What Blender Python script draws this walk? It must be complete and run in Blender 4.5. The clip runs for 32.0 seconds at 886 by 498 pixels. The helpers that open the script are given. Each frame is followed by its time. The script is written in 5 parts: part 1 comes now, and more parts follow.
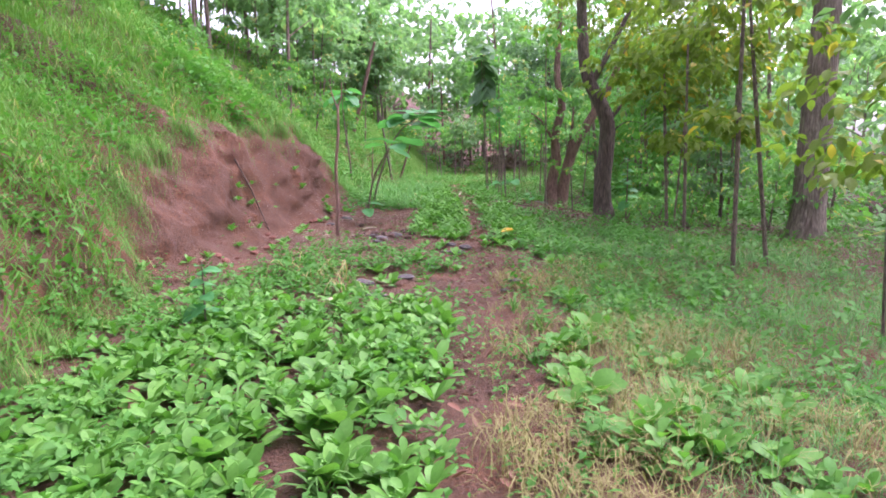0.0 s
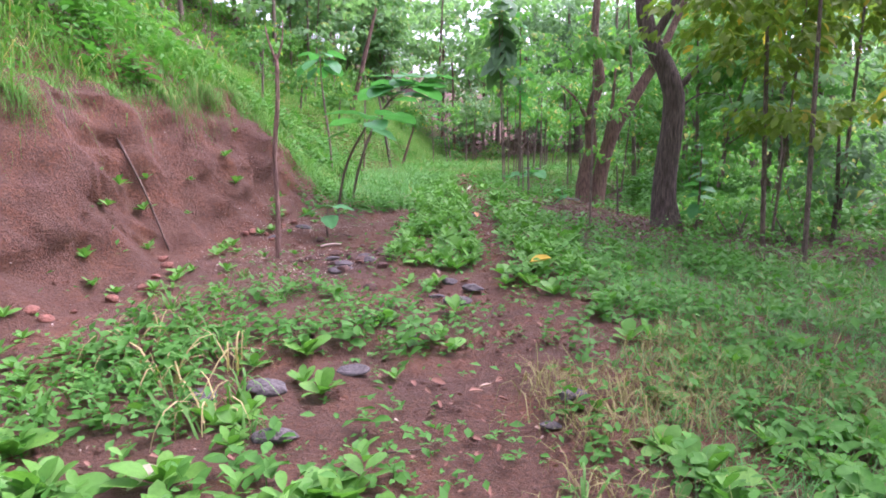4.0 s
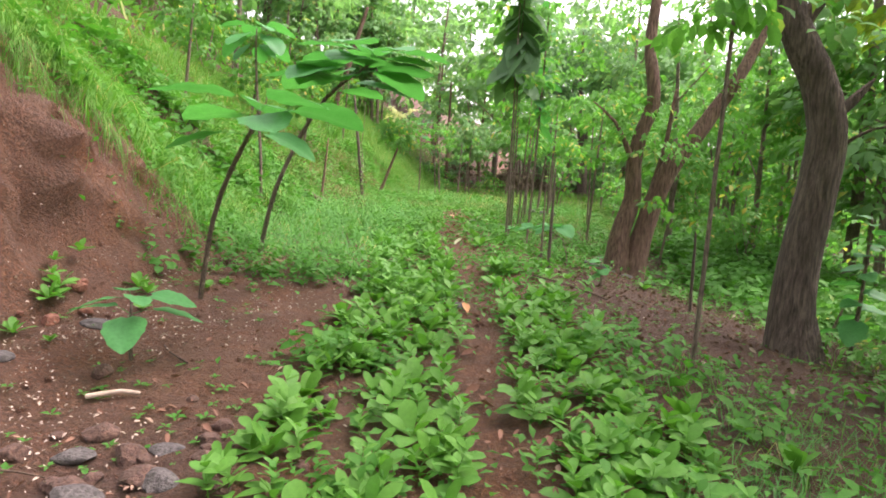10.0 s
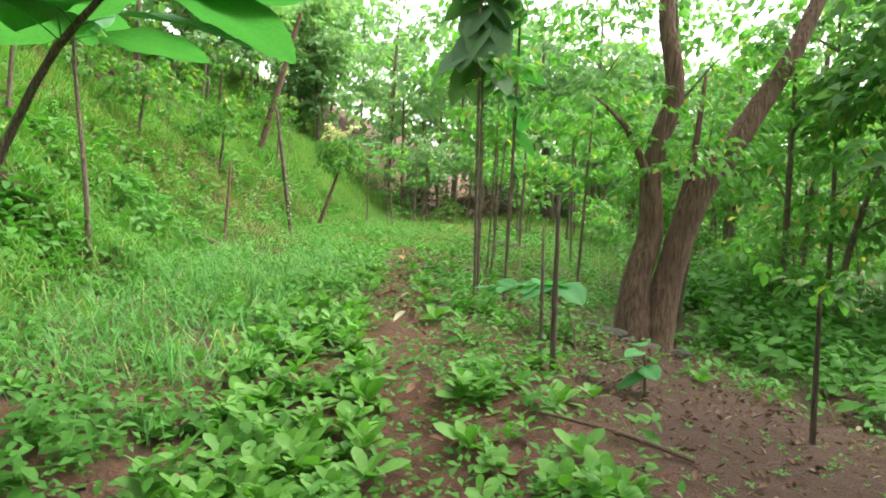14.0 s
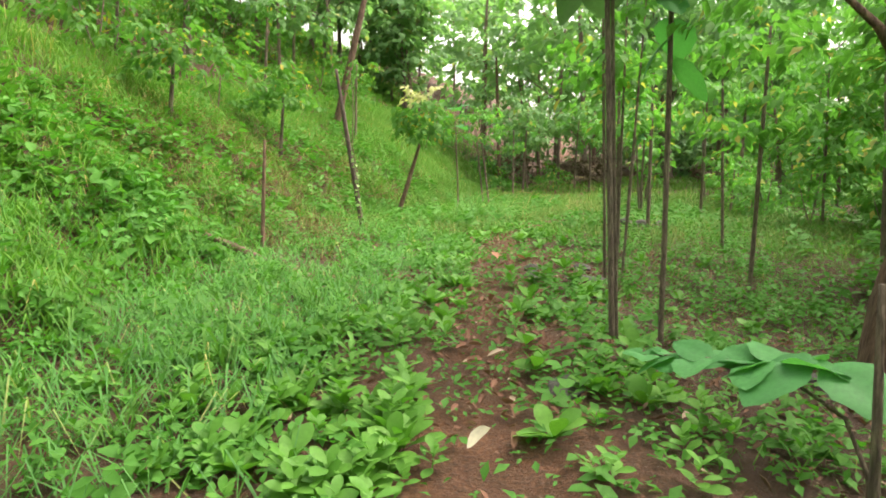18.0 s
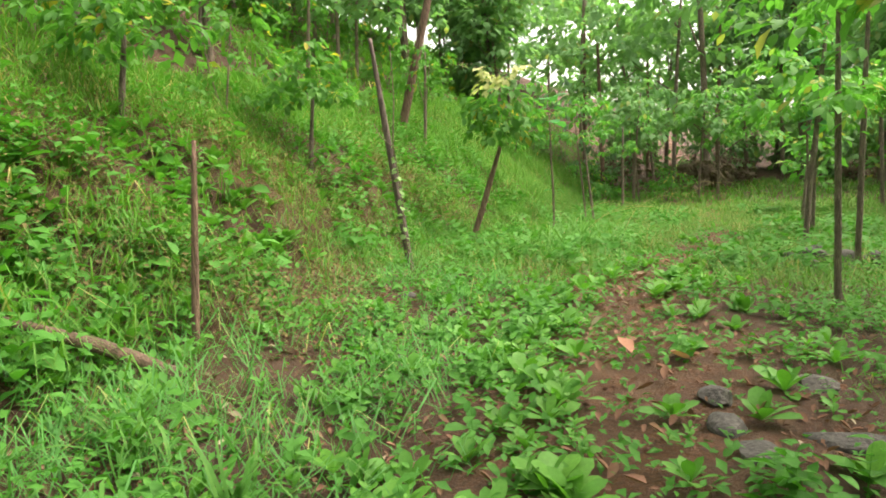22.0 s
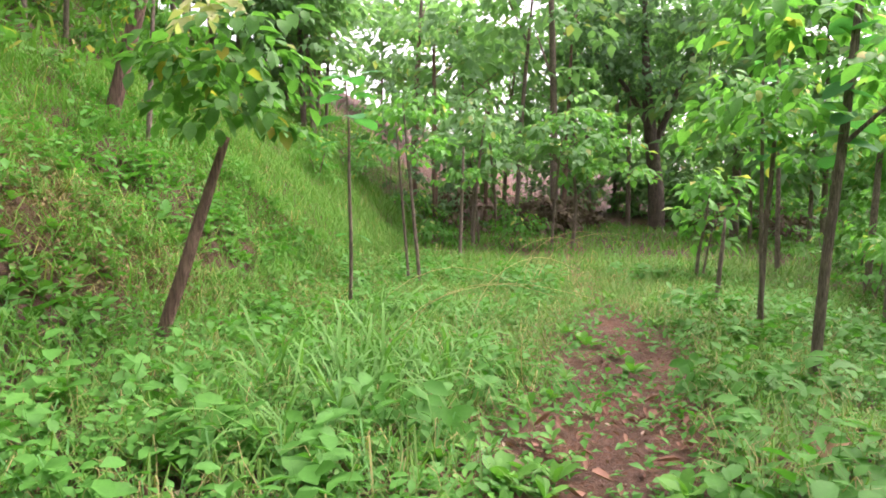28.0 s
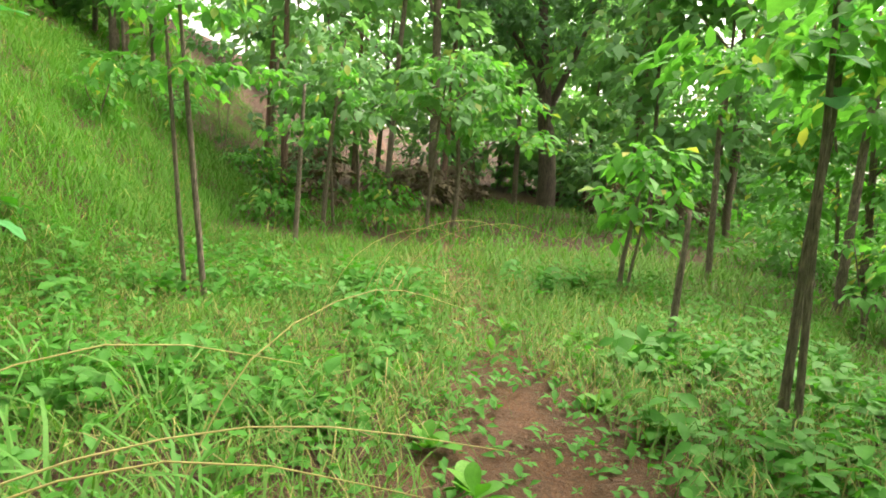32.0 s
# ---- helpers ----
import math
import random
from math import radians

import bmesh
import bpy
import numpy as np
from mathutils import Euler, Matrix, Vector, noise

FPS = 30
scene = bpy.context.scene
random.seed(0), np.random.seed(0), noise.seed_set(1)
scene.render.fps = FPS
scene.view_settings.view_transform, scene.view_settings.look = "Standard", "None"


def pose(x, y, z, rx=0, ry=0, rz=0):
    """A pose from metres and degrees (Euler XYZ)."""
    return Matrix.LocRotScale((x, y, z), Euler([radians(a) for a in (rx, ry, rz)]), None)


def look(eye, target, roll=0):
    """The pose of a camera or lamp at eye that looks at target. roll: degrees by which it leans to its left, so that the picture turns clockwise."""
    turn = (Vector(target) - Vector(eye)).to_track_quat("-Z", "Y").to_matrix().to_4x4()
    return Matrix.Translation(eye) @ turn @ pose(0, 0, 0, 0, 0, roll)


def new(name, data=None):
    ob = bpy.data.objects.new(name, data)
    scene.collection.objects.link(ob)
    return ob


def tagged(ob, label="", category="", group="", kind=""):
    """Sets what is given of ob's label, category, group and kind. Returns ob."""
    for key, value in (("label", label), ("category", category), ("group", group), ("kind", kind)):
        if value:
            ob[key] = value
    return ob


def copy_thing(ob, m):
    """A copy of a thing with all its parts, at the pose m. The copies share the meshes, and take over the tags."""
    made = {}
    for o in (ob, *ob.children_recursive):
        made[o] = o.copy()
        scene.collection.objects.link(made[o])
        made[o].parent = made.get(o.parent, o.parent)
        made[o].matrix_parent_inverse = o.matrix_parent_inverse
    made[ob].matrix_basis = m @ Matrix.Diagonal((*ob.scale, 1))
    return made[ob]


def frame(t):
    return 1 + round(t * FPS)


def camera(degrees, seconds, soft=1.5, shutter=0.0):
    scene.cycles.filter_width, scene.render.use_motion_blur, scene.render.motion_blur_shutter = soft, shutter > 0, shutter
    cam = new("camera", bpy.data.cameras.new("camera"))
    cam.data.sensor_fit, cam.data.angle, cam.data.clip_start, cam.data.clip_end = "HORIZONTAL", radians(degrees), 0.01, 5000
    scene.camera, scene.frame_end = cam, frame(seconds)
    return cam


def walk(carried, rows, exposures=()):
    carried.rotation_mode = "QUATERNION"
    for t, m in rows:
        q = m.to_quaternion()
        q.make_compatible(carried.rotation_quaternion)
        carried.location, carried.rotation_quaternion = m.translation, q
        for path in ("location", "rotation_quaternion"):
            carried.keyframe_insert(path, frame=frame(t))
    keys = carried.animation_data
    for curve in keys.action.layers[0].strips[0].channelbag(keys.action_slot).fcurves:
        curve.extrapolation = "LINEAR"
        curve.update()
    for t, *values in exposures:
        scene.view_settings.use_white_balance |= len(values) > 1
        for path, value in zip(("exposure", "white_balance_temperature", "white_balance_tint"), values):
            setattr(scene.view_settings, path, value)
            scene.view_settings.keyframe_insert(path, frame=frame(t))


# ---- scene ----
cam = camera(68.3, 32.0, soft=1.8)
PATH = [
    (0, (0.486, -4.893, 1.441), (0.339, -2.921, 1.143), -1.8),
    (0.5, (0.479, -4.441, 1.464), (0.188, -2.490, 1.135), -3.1),
    (1, (0.423, -3.883, 1.502), (0.263, -1.939, 1.061), 4.0),
    (1.5, (0.366, -3.445, 1.467), (0.411, -1.476, 1.124), -0.5),
    (2, (0.507, -2.912, 1.486), (0.664, -0.945, 1.158), -0.8),
    (2.5, (0.502, -2.323, 1.448), (0.727, -0.356, 1.167), 4.6),
    (3, (0.449, -1.957, 1.403), (0.365, 0.020, 1.112), -0.2),
    (3.5, (0.457, -1.454, 1.411), (0.265, 0.512, 1.102), -2.2),
    (5.5, (-0.002, -0.197, 1.236), (-0.096, 1.757, 0.820), 3.4),
    (6, (0.045, 0.224, 1.258), (-0.027, 2.198, 0.944), -2.3),
    (6.5, (0.118, 0.614, 1.244), (0.007, 2.598, 1.017), 2.7),
    (7, (0.075, 0.978, 1.296), (0.163, 2.957, 1.016), 3.1),
    (7.5, (0.166, 1.365, 1.306), (0.230, 3.324, 0.908), -3.8),
    (8, (0.202, 1.715, 1.289), (0.260, 3.687, 0.959), -2.7),
    (8.5, (0.172, 2.178, 1.316), (0.042, 4.153, 1.029), 0.5),
    (9, (0.173, 2.582, 1.294), (-0.021, 4.560, 1.066), -3.2),
    (9.5, (0.198, 2.983, 1.296), (0.023, 4.955, 1.015), -1.1),
    (10, (0.141, 3.460, 1.373), (0.000, 5.437, 1.108), 4.0),
    (10.5, (0.130, 3.898, 1.367), (-0.078, 5.867, 1.087), -0.5),
    (11, (0.140, 4.309, 1.373), (-0.093, 6.281, 1.133), 1.4),
    (11.5, (0.073, 4.740, 1.403), (-0.065, 6.719, 1.150), 2.6),
    (12, (0.107, 5.178, 1.404), (-0.019, 7.150, 1.093), -1.5),
    (12.5, (0.127, 5.519, 1.384), (-0.096, 7.483, 1.077), 0.0),
    (13, (0.087, 5.986, 1.442), (0.018, 7.968, 1.185), 3.5),
    (13.5, (0.136, 6.476, 1.427), (-0.012, 8.461, 1.233), -1.5),
    (14, (0.141, 6.870, 1.399), (0.109, 8.861, 1.213), 2.2),
    (14.5, (0.092, 7.252, 1.471), (-0.071, 9.236, 1.271), 4.0),
    (15, (0.100, 7.678, 1.505), (-0.279, 9.632, 1.314), 1.0),
    (15.5, (0.065, 8.115, 1.446), (-0.263, 10.074, 1.216), 2.1),
    (17.5, (0.045, 9.362, 1.497), (-0.320, 11.303, 1.182), -3.7),
    (18, (0.026, 9.738, 1.481), (-0.316, 11.687, 1.192), -1.4),
    (18.5, (-0.086, 10.279, 1.519), (-0.449, 12.220, 1.200), 1.4),
    (19, (-0.114, 10.736, 1.457), (-0.484, 12.677, 1.146), -2.7),
    (19.5, (-0.122, 11.148, 1.436), (-0.607, 13.069, 1.165), -3.0),
    (20, (-0.210, 11.674, 1.512), (-0.684, 13.573, 1.105), 0.5),
    (20.5, (-0.260, 12.096, 1.466), (-0.749, 14.008, 1.145), -3.8),
    (21, (-0.275, 12.554, 1.505), (-1.008, 14.394, 1.222), -3.1),
    (21.5, (-0.414, 13.072, 1.489), (-1.010, 14.964, 1.233), 0.8),
    (22, (-0.521, 13.561, 1.447), (-1.149, 15.443, 1.191), -3.3),
    (22.5, (-0.591, 14.032, 1.521), (-1.225, 15.904, 1.217), -2.5),
    (23, (-0.757, 14.531, 1.537), (-1.341, 16.414, 1.204), 0.0),
    (23.5, (-0.828, 14.947, 1.469), (-1.446, 16.811, 1.088), -3.8),
    (24, (-0.885, 15.367, 1.540), (-1.506, 17.239, 1.204), -1.3),
    (24.5, (-1.031, 15.885, 1.558), (-1.400, 17.825, 1.241), 1.7),
    (25, (-1.049, 16.225, 1.487), (-1.399, 18.159, 1.117), -1.4),
    (25.5, (-1.054, 16.684, 1.581), (-1.404, 18.617, 1.202), -0.2),
    (27.5, (-1.089, 18.817, 1.354), (-1.119, 20.788, 1.014), 6.5),
    (28, (-0.968, 19.353, 1.379), (-1.097, 21.340, 1.192), 0.5),
    (28.5, (-0.821, 19.786, 1.338), (-0.819, 21.771, 1.092), 4.8),
    (29, (-0.787, 20.325, 1.339), (-0.755, 22.311, 1.104), 3.9),
    (29.5, (-0.737, 20.832, 1.419), (-0.829, 22.813, 1.155), -0.3),
    (30, (-0.704, 21.356, 1.334), (-0.631, 23.334, 1.053), 3.8),
    (30.5, (-0.713, 21.794, 1.355), (-0.564, 23.764, 1.046), 4.9),
    (31, (-0.549, 22.378, 1.374), (-0.438, 24.366, 1.193), 1.2),
    (31.5, (-0.537, 22.796, 1.314), (-0.290, 24.763, 1.051), 5.1),
    (32, (-0.485, 23.247, 1.287), (-0.244, 25.214, 1.017), 3.8),
]
walk(cam, [(t, look(eye, target, roll)) for t, eye, target, roll in PATH],
     [(0, 2.1, 5850, 47), (1, 2.08, 5600, 51), (2, 2.22, 5200, 61), (3, 2.12, 5850, 50), (3.5, 2.12, 5800, 50), (6.0, 2.18, 5450, 44), (7.0, 2.14, 5900, 40), (8.0, 2.25, 6650, 33), (10, 2.18, 6700, 28), (12, 2.18, 6900, 22), (13, 2.22, 6700, 13), (18, 2.12, 7300, 16), (21, 2.05, 7400, 10), (24, 2.03, 7250, 13), (25, 2.0, 6850, 19), (28, 2.22, 6550, 33), (29, 2.27, 6650, 29), (30, 2.15, 7200, 9), (31, 2.2, 7450, 5), (32, 2.27, 7500, 4)])

# ---- light ----
world = bpy.data.worlds.new("world")
scene.world = world
world.use_nodes = True
wn, wl = world.node_tree.nodes, world.node_tree.links
sky = wn.new("ShaderNodeTexSky")
sky.sky_type, sky.sun_disc = "NISHITA", False
sky.sun_elevation, sky.sun_rotation = radians(55), radians(60)
sky.dust_density, sky.air_density = 4.0, 1.2
pale = wn.new("ShaderNodeHueSaturation")
pale.inputs["Saturation"].default_value = 0.25
wl.new(sky.outputs["Color"], pale.inputs["Color"])
wl.new(pale.outputs["Color"], wn["Background"].inputs["Color"])
wn["Background"].inputs["Strength"].default_value = 0.15
sun = new("sun", bpy.data.lights.new("sun", "SUN"))
sun.data.energy, sun.data.angle, sun.data.color = 0.8, radians(40), (1.0, 0.96, 0.88)
sun.matrix_world = look((0, 0, 30), (0 - 30 * math.cos(radians(55)) * math.sin(radians(60)), -30 * math.cos(radians(55)) * math.cos(radians(60)), 30 - 30 * math.sin(radians(55))))


# ---- materials ----
def material(name):
    m = bpy.data.materials.new(name)
    m.use_nodes = True
    n, l = m.node_tree.nodes, m.node_tree.links
    return m, n, l, n["Principled BSDF"]


def mixed(n, l, fac, a, b, blend="MIX"):
    """A colour mix node; a and b are colours or sockets."""
    k = n.new("ShaderNodeMix")
    k.data_type, k.blend_type = "RGBA", blend
    for socket, v in ((k.inputs[0], fac), (k.inputs[6], a), (k.inputs[7], b)):
        if isinstance(v, bpy.types.NodeSocket):
            l.new(v, socket)
        else:
            socket.default_value = v if socket == k.inputs[0] else (*v, 1)
    return k.outputs[2]


def noise_of(n, l, scale, detail=4.0, rough=0.6, lo=0.35, hi=0.65, coords=None):
    t = n.new("ShaderNodeTexNoise")
    t.inputs["Scale"].default_value, t.inputs["Detail"].default_value, t.inputs["Roughness"].default_value = scale, detail, rough
    if coords:
        l.new(coords, t.inputs["Vector"])
    r = n.new("ShaderNodeMapRange")
    r.inputs["From Min"].default_value, r.inputs["From Max"].default_value = lo, hi
    l.new(t.outputs["Fac"], r.inputs["Value"])
    return r.outputs["Result"]


def leaf_material(name, dark, mid, light, yellow=None, gloss=0.45, through_light=0.35, single=False):
    """Leaves: colour by the piece and by patches in the world, light through the blade."""
    m, n, l, p = material(name)
    if single:
        rnd = n.new("ShaderNodeObjectInfo").outputs["Random"]
    else:
        rnd = n.new("ShaderNodeNewGeometry").outputs["Random Per Island"]
    pos = n.new("ShaderNodeNewGeometry").outputs["Position"]
    narrow = n.new("ShaderNodeMapRange")
    narrow.inputs["To Min"].default_value, narrow.inputs["To Max"].default_value = (0.05, 0.95) if single else (0.22, 0.78)
    l.new(rnd, narrow.inputs["Value"])
    c = mixed(n, l, narrow.outputs["Result"], dark, light)
    patch = noise_of(n, l, 0.9, 3.0, 0.6, 0.3, 0.7, pos)
    c = mixed(n, l, patch, c, mid)
    fine = noise_of(n, l, 55, 3.0, 0.6, 0.35, 0.7, pos)
    half = n.new("ShaderNodeMath")
    half.operation = "MULTIPLY"
    half.inputs[1].default_value = 0.45
    l.new(fine, half.inputs[0])
    c = mixed(n, l, half.outputs[0], c, tuple(v * 0.6 for v in mid))
    if yellow:
        cut = n.new("ShaderNodeMapRange")
        cut.inputs["From Min"].default_value, cut.inputs["From Max"].default_value = 0.92, 0.99
        l.new(rnd, cut.inputs["Value"])
        c = mixed(n, l, cut.outputs["Result"], c, yellow)
    l.new(c, p.inputs["Base Color"])
    p.inputs["Roughness"].default_value = gloss + 0.1
    p.inputs["Specular IOR Level"].default_value = 0.25
    t = n.new("ShaderNodeBsdfTranslucent")
    bright = mixed(n, l, 1.0, c, (1.0, 1.25, 0.6), "MULTIPLY")
    l.new(bright, t.inputs["Color"])
    k = n.new("ShaderNodeMixShader")
    k.inputs[0].default_value = through_light
    l.new(p.outputs[0], k.inputs[1])
    l.new(t.outputs[0], k.inputs[2])
    l.new(k.outputs[0], n["Material Output"].inputs["Surface"])
    return m


def bark_material(name, dark, light, scale=9.0, moss=None):
    m, n, l, p = material(name)
    tc = n.new("ShaderNodeTexCoord").outputs["Object"]
    mp = n.new("ShaderNodeMapping")
    mp.inputs["Scale"].default_value = (1, 1, 0.38)
    l.new(tc, mp.inputs["Vector"])
    a = noise_of(n, l, scale, 6, 0.7, 0.3, 0.7, mp.outputs["Vector"])
    long = n.new("ShaderNodeMapping")
    long.inputs["Scale"].default_value = (1, 1, 0.13)
    l.new(tc, long.inputs["Vector"])
    b = noise_of(n, l, scale * 4.5, 5, 0.65, 0.35, 0.65, long.outputs["Vector"])
    c = mixed(n, l, a, dark, light)
    c = mixed(n, l, b, c, tuple(v * 0.45 for v in dark))
    if moss:
        c = mixed(n, l, noise_of(n, l, 1.6, 4, 0.6, 0.55, 0.75, tc), c, moss)
    l.new(c, p.inputs["Base Color"])
    p.inputs["Roughness"].default_value = 0.9
    bump = n.new("ShaderNodeBump")
    bump.inputs["Strength"].default_value, bump.inputs["Distance"].default_value = 0.8, 0.02
    l.new(b, bump.inputs["Height"])
    l.new(bump.outputs["Normal"], p.inputs["Normal"])
    return m


def earth_material():
    m, n, l, p = material("earth")
    pos = n.new("ShaderNodeNewGeometry").outputs["Position"]
    big = noise_of(n, l, 0.7, 5, 0.65, 0.35, 0.65, pos)
    mid = noise_of(n, l, 4.0, 7, 0.75, 0.4, 0.6, pos)
    fine = noise_of(n, l, 45.0, 5, 0.7, 0.3, 0.7, pos)
    c = mixed(n, l, big, (0.245, 0.102, 0.045), (0.135, 0.06, 0.03))
    c = mixed(n, l, mid, c, (0.22, 0.112, 0.058))
    c = mixed(n, l, noise_of(n, l, 2.3, 6, 0.7, 0.48, 0.66, pos), c, (0.31, 0.125, 0.05))
    c = mixed(n, l, fine, c, (0.1, 0.05, 0.03))
    kind = n.new("ShaderNodeAttribute")
    kind.attribute_name = "mould"
    c = mixed(n, l, kind.outputs["Fac"], c, mixed(n, l, fine, (0.125, 0.06, 0.034), (0.062, 0.031, 0.018)))
    v = n.new("ShaderNodeTexVoronoi")
    v.inputs["Scale"].default_value = 38
    l.new(pos, v.inputs["Vector"])
    chip = n.new("ShaderNodeMapRange")
    chip.inputs["From Min"].default_value, chip.inputs["From Max"].default_value = 0.16, 0.1
    l.new(v.outputs["Distance"], chip.inputs["Value"])
    some = n.new("ShaderNodeMath")
    some.operation = "MULTIPLY"
    l.new(chip.outputs["Result"], some.inputs[0])
    l.new(noise_of(n, l, 1.1, 3, 0.6, 0.5, 0.75, pos), some.inputs[1])
    c = mixed(n, l, some.outputs[0], c, (0.42, 0.33, 0.27))
    l.new(c, p.inputs["Base Color"])
    p.inputs["Roughness"].default_value = 0.95
    bump = n.new("ShaderNodeBump")
    bump.inputs["Strength"].default_value, bump.inputs["Distance"].default_value = 0.9, 0.05
    s = n.new("ShaderNodeMath")
    l.new(mid, s.inputs[0])
    l.new(fine, s.inputs[1])
    l.new(s.outputs[0], bump.inputs["Height"])
    l.new(bump.outputs["Normal"], p.inputs["Normal"])
    return m


def plain_material(name, a, b, scale=20.0, rough=0.85):
    m, n, l, p = material(name)
    tc = n.new("ShaderNodeTexCoord").outputs["Object"]
    c = mixed(n, l, noise_of(n, l, scale, 5, 0.65, 0.3, 0.7, tc), a, b)
    f = noise_of(n, l, scale * 6, 3, 0.6, 0.35, 0.65, tc)
    c = mixed(n, l, f, c, tuple(v * 0.6 for v in a))
    l.new(c, p.inputs["Base Color"])
    p.inputs["Roughness"].default_value = rough
    bump = n.new("ShaderNodeBump")
    bump.inputs["Strength"].default_value, bump.inputs["Distance"].default_value = 0.5, 0.01
    l.new(f, bump.inputs["Height"])
    l.new(bump.outputs["Normal"], p.inputs["Normal"])
    return m


EARTH = earth_material()
GRASS = leaf_material("grass_blades", (0.053, 0.156, 0.023), (0.098, 0.254, 0.033), (0.156, 0.312, 0.053), (0.344, 0.295, 0.115), 0.5, 0.4)
GLADE = leaf_material("glade_grass_blades", (0.055, 0.135, 0.022), (0.095, 0.205, 0.032), (0.15, 0.265, 0.05), (0.33, 0.27, 0.11), 0.55, 0.4)
DRY_GRASS = leaf_material("dry_grass", (0.17, 0.17, 0.055), (0.27, 0.25, 0.09), (0.38, 0.33, 0.14), None, 0.7, 0.25)
REED = leaf_material("long_grass", (0.055, 0.195, 0.05), (0.095, 0.28, 0.07), (0.16, 0.37, 0.105), (0.394, 0.374, 0.148), 0.4, 0.4)
REED_ONE = leaf_material("long_grass_blade", (0.065, 0.19, 0.036), (0.105, 0.27, 0.05), (0.165, 0.345, 0.075), None, 0.5, 0.4, True)
STRAW_ONE = leaf_material("straw_blade", (0.34, 0.28, 0.11), (0.42, 0.34, 0.14), (0.5, 0.42, 0.2), None, 0.6, 0.25, True)
HERB = leaf_material("herb_leaves", (0.04, 0.158, 0.025), (0.072, 0.248, 0.033), (0.12, 0.33, 0.05), None, 0.5, 0.4)
BROAD = leaf_material("broad_leaves", (0.072, 0.225, 0.033), (0.115, 0.315, 0.043), (0.18, 0.395, 0.065), None, 0.42, 0.35, True)
BROAD_MANY = leaf_material("broad_leaves_joined", (0.062, 0.21, 0.033), (0.108, 0.3, 0.043), (0.175, 0.39, 0.065), None, 0.42, 0.35)
TEAK = leaf_material("teak_leaves", (0.045, 0.2, 0.06), (0.075, 0.29, 0.085), (0.11, 0.37, 0.11), None, 0.45, 0.4, True)
CROWN = leaf_material("crown_leaves", (0.052, 0.161, 0.040), (0.092, 0.253, 0.052), (0.161, 0.368, 0.069), (0.414, 0.345, 0.057), 0.5, 0.48)
CROWN_OLIVE = leaf_material("olive_crown_leaves", (0.11, 0.19, 0.03), (0.18, 0.27, 0.038), (0.26, 0.35, 0.05), (0.5, 0.36, 0.05), 0.45, 0.5)
CROWN_LIGHT = leaf_material("light_crown_leaves", (0.08, 0.24, 0.05), (0.13, 0.35, 0.075), (0.2, 0.45, 0.1), (0.483, 0.437, 0.12), 0.5, 0.48)
# haze is put into this leaf colour: a paler, greyer green
CROWN_HAZED = leaf_material("hazed_crown_leaves", (0.13, 0.26, 0.12), (0.20, 0.38, 0.165), (0.28, 0.47, 0.2), (0.330, 0.344, 0.132), 0.6, 0.52)
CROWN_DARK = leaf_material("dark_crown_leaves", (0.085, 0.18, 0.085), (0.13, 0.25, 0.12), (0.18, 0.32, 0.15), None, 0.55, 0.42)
LITTER = leaf_material("dead_leaves", (0.075, 0.041, 0.026), (0.143, 0.083, 0.053), (0.247, 0.165, 0.105), (0.375, 0.300, 0.225), 0.8, 0.1)
LITTER_RED = leaf_material("reddish_dead_leaves", (0.13, 0.055, 0.035), (0.24, 0.12, 0.08), (0.38, 0.22, 0.15), (0.5, 0.38, 0.28), 0.8, 0.1)
CHIPS = leaf_material("pale_chips", (0.45, 0.32, 0.24), (0.55, 0.42, 0.32), (0.7, 0.6, 0.5), None, 0.8, 0.05)
BARK_DARK = bark_material("dark_bark", (0.111, 0.078, 0.062), (0.247, 0.182, 0.143), 9)
BARK_RED = bark_material("reddish_bark", (0.17, 0.095, 0.065), (0.32, 0.2, 0.14), 8)
BARK_PINK = bark_material("barkless_pinkish_wood", (0.26, 0.14, 0.10), (0.42, 0.27, 0.2), 12)
BARK_PALE = bark_material("pale_bark", (0.22, 0.16, 0.12), (0.44, 0.36, 0.29), 7)
BARK_SAP = bark_material("sapling_bark", (0.17, 0.125, 0.09), (0.38, 0.29, 0.21), 20)
STONE = plain_material("grey_stone", (0.075, 0.064, 0.058), (0.15, 0.13, 0.115), 7, 0.85)
DEADWOOD = plain_material("dead_wood", (0.11, 0.07, 0.045), (0.19, 0.12, 0.08), 10, 0.9)


# ---- shapes ----
def ramp(v, xs, ys):
    return np.interp(v, xs, ys)


def lattice(x, y, seed=0):
    """Smooth value noise in -1..1."""
    xi, yi = np.floor(x), np.floor(y)
    fx, fy = x - xi, y - yi
    fx, fy = fx * fx * (3 - 2 * fx), fy * fy * (3 - 2 * fy)

    def rnd(a, b):
        v = np.sin(a * 127.1 + b * 311.7 + seed * 74.7) * 43758.5453
        return 2 * (v - np.floor(v)) - 1

    top = rnd(xi, yi) * (1 - fx) + rnd(xi + 1, yi) * fx
    low = rnd(xi, yi + 1) * (1 - fx) + rnd(xi + 1, yi + 1) * fx
    return top * (1 - fy) + low * fy


def path_x(y):
    """The middle of the trodden line."""
    return ramp(y, [-8, -3, 0, 3, 6, 10, 14, 18, 20.5, 23, 26, 30], [0.6, 0.55, 0.35, 0.3, 0.25, 0.0, -0.45, -0.8, -0.85, -0.25, 0.5, 0.8])


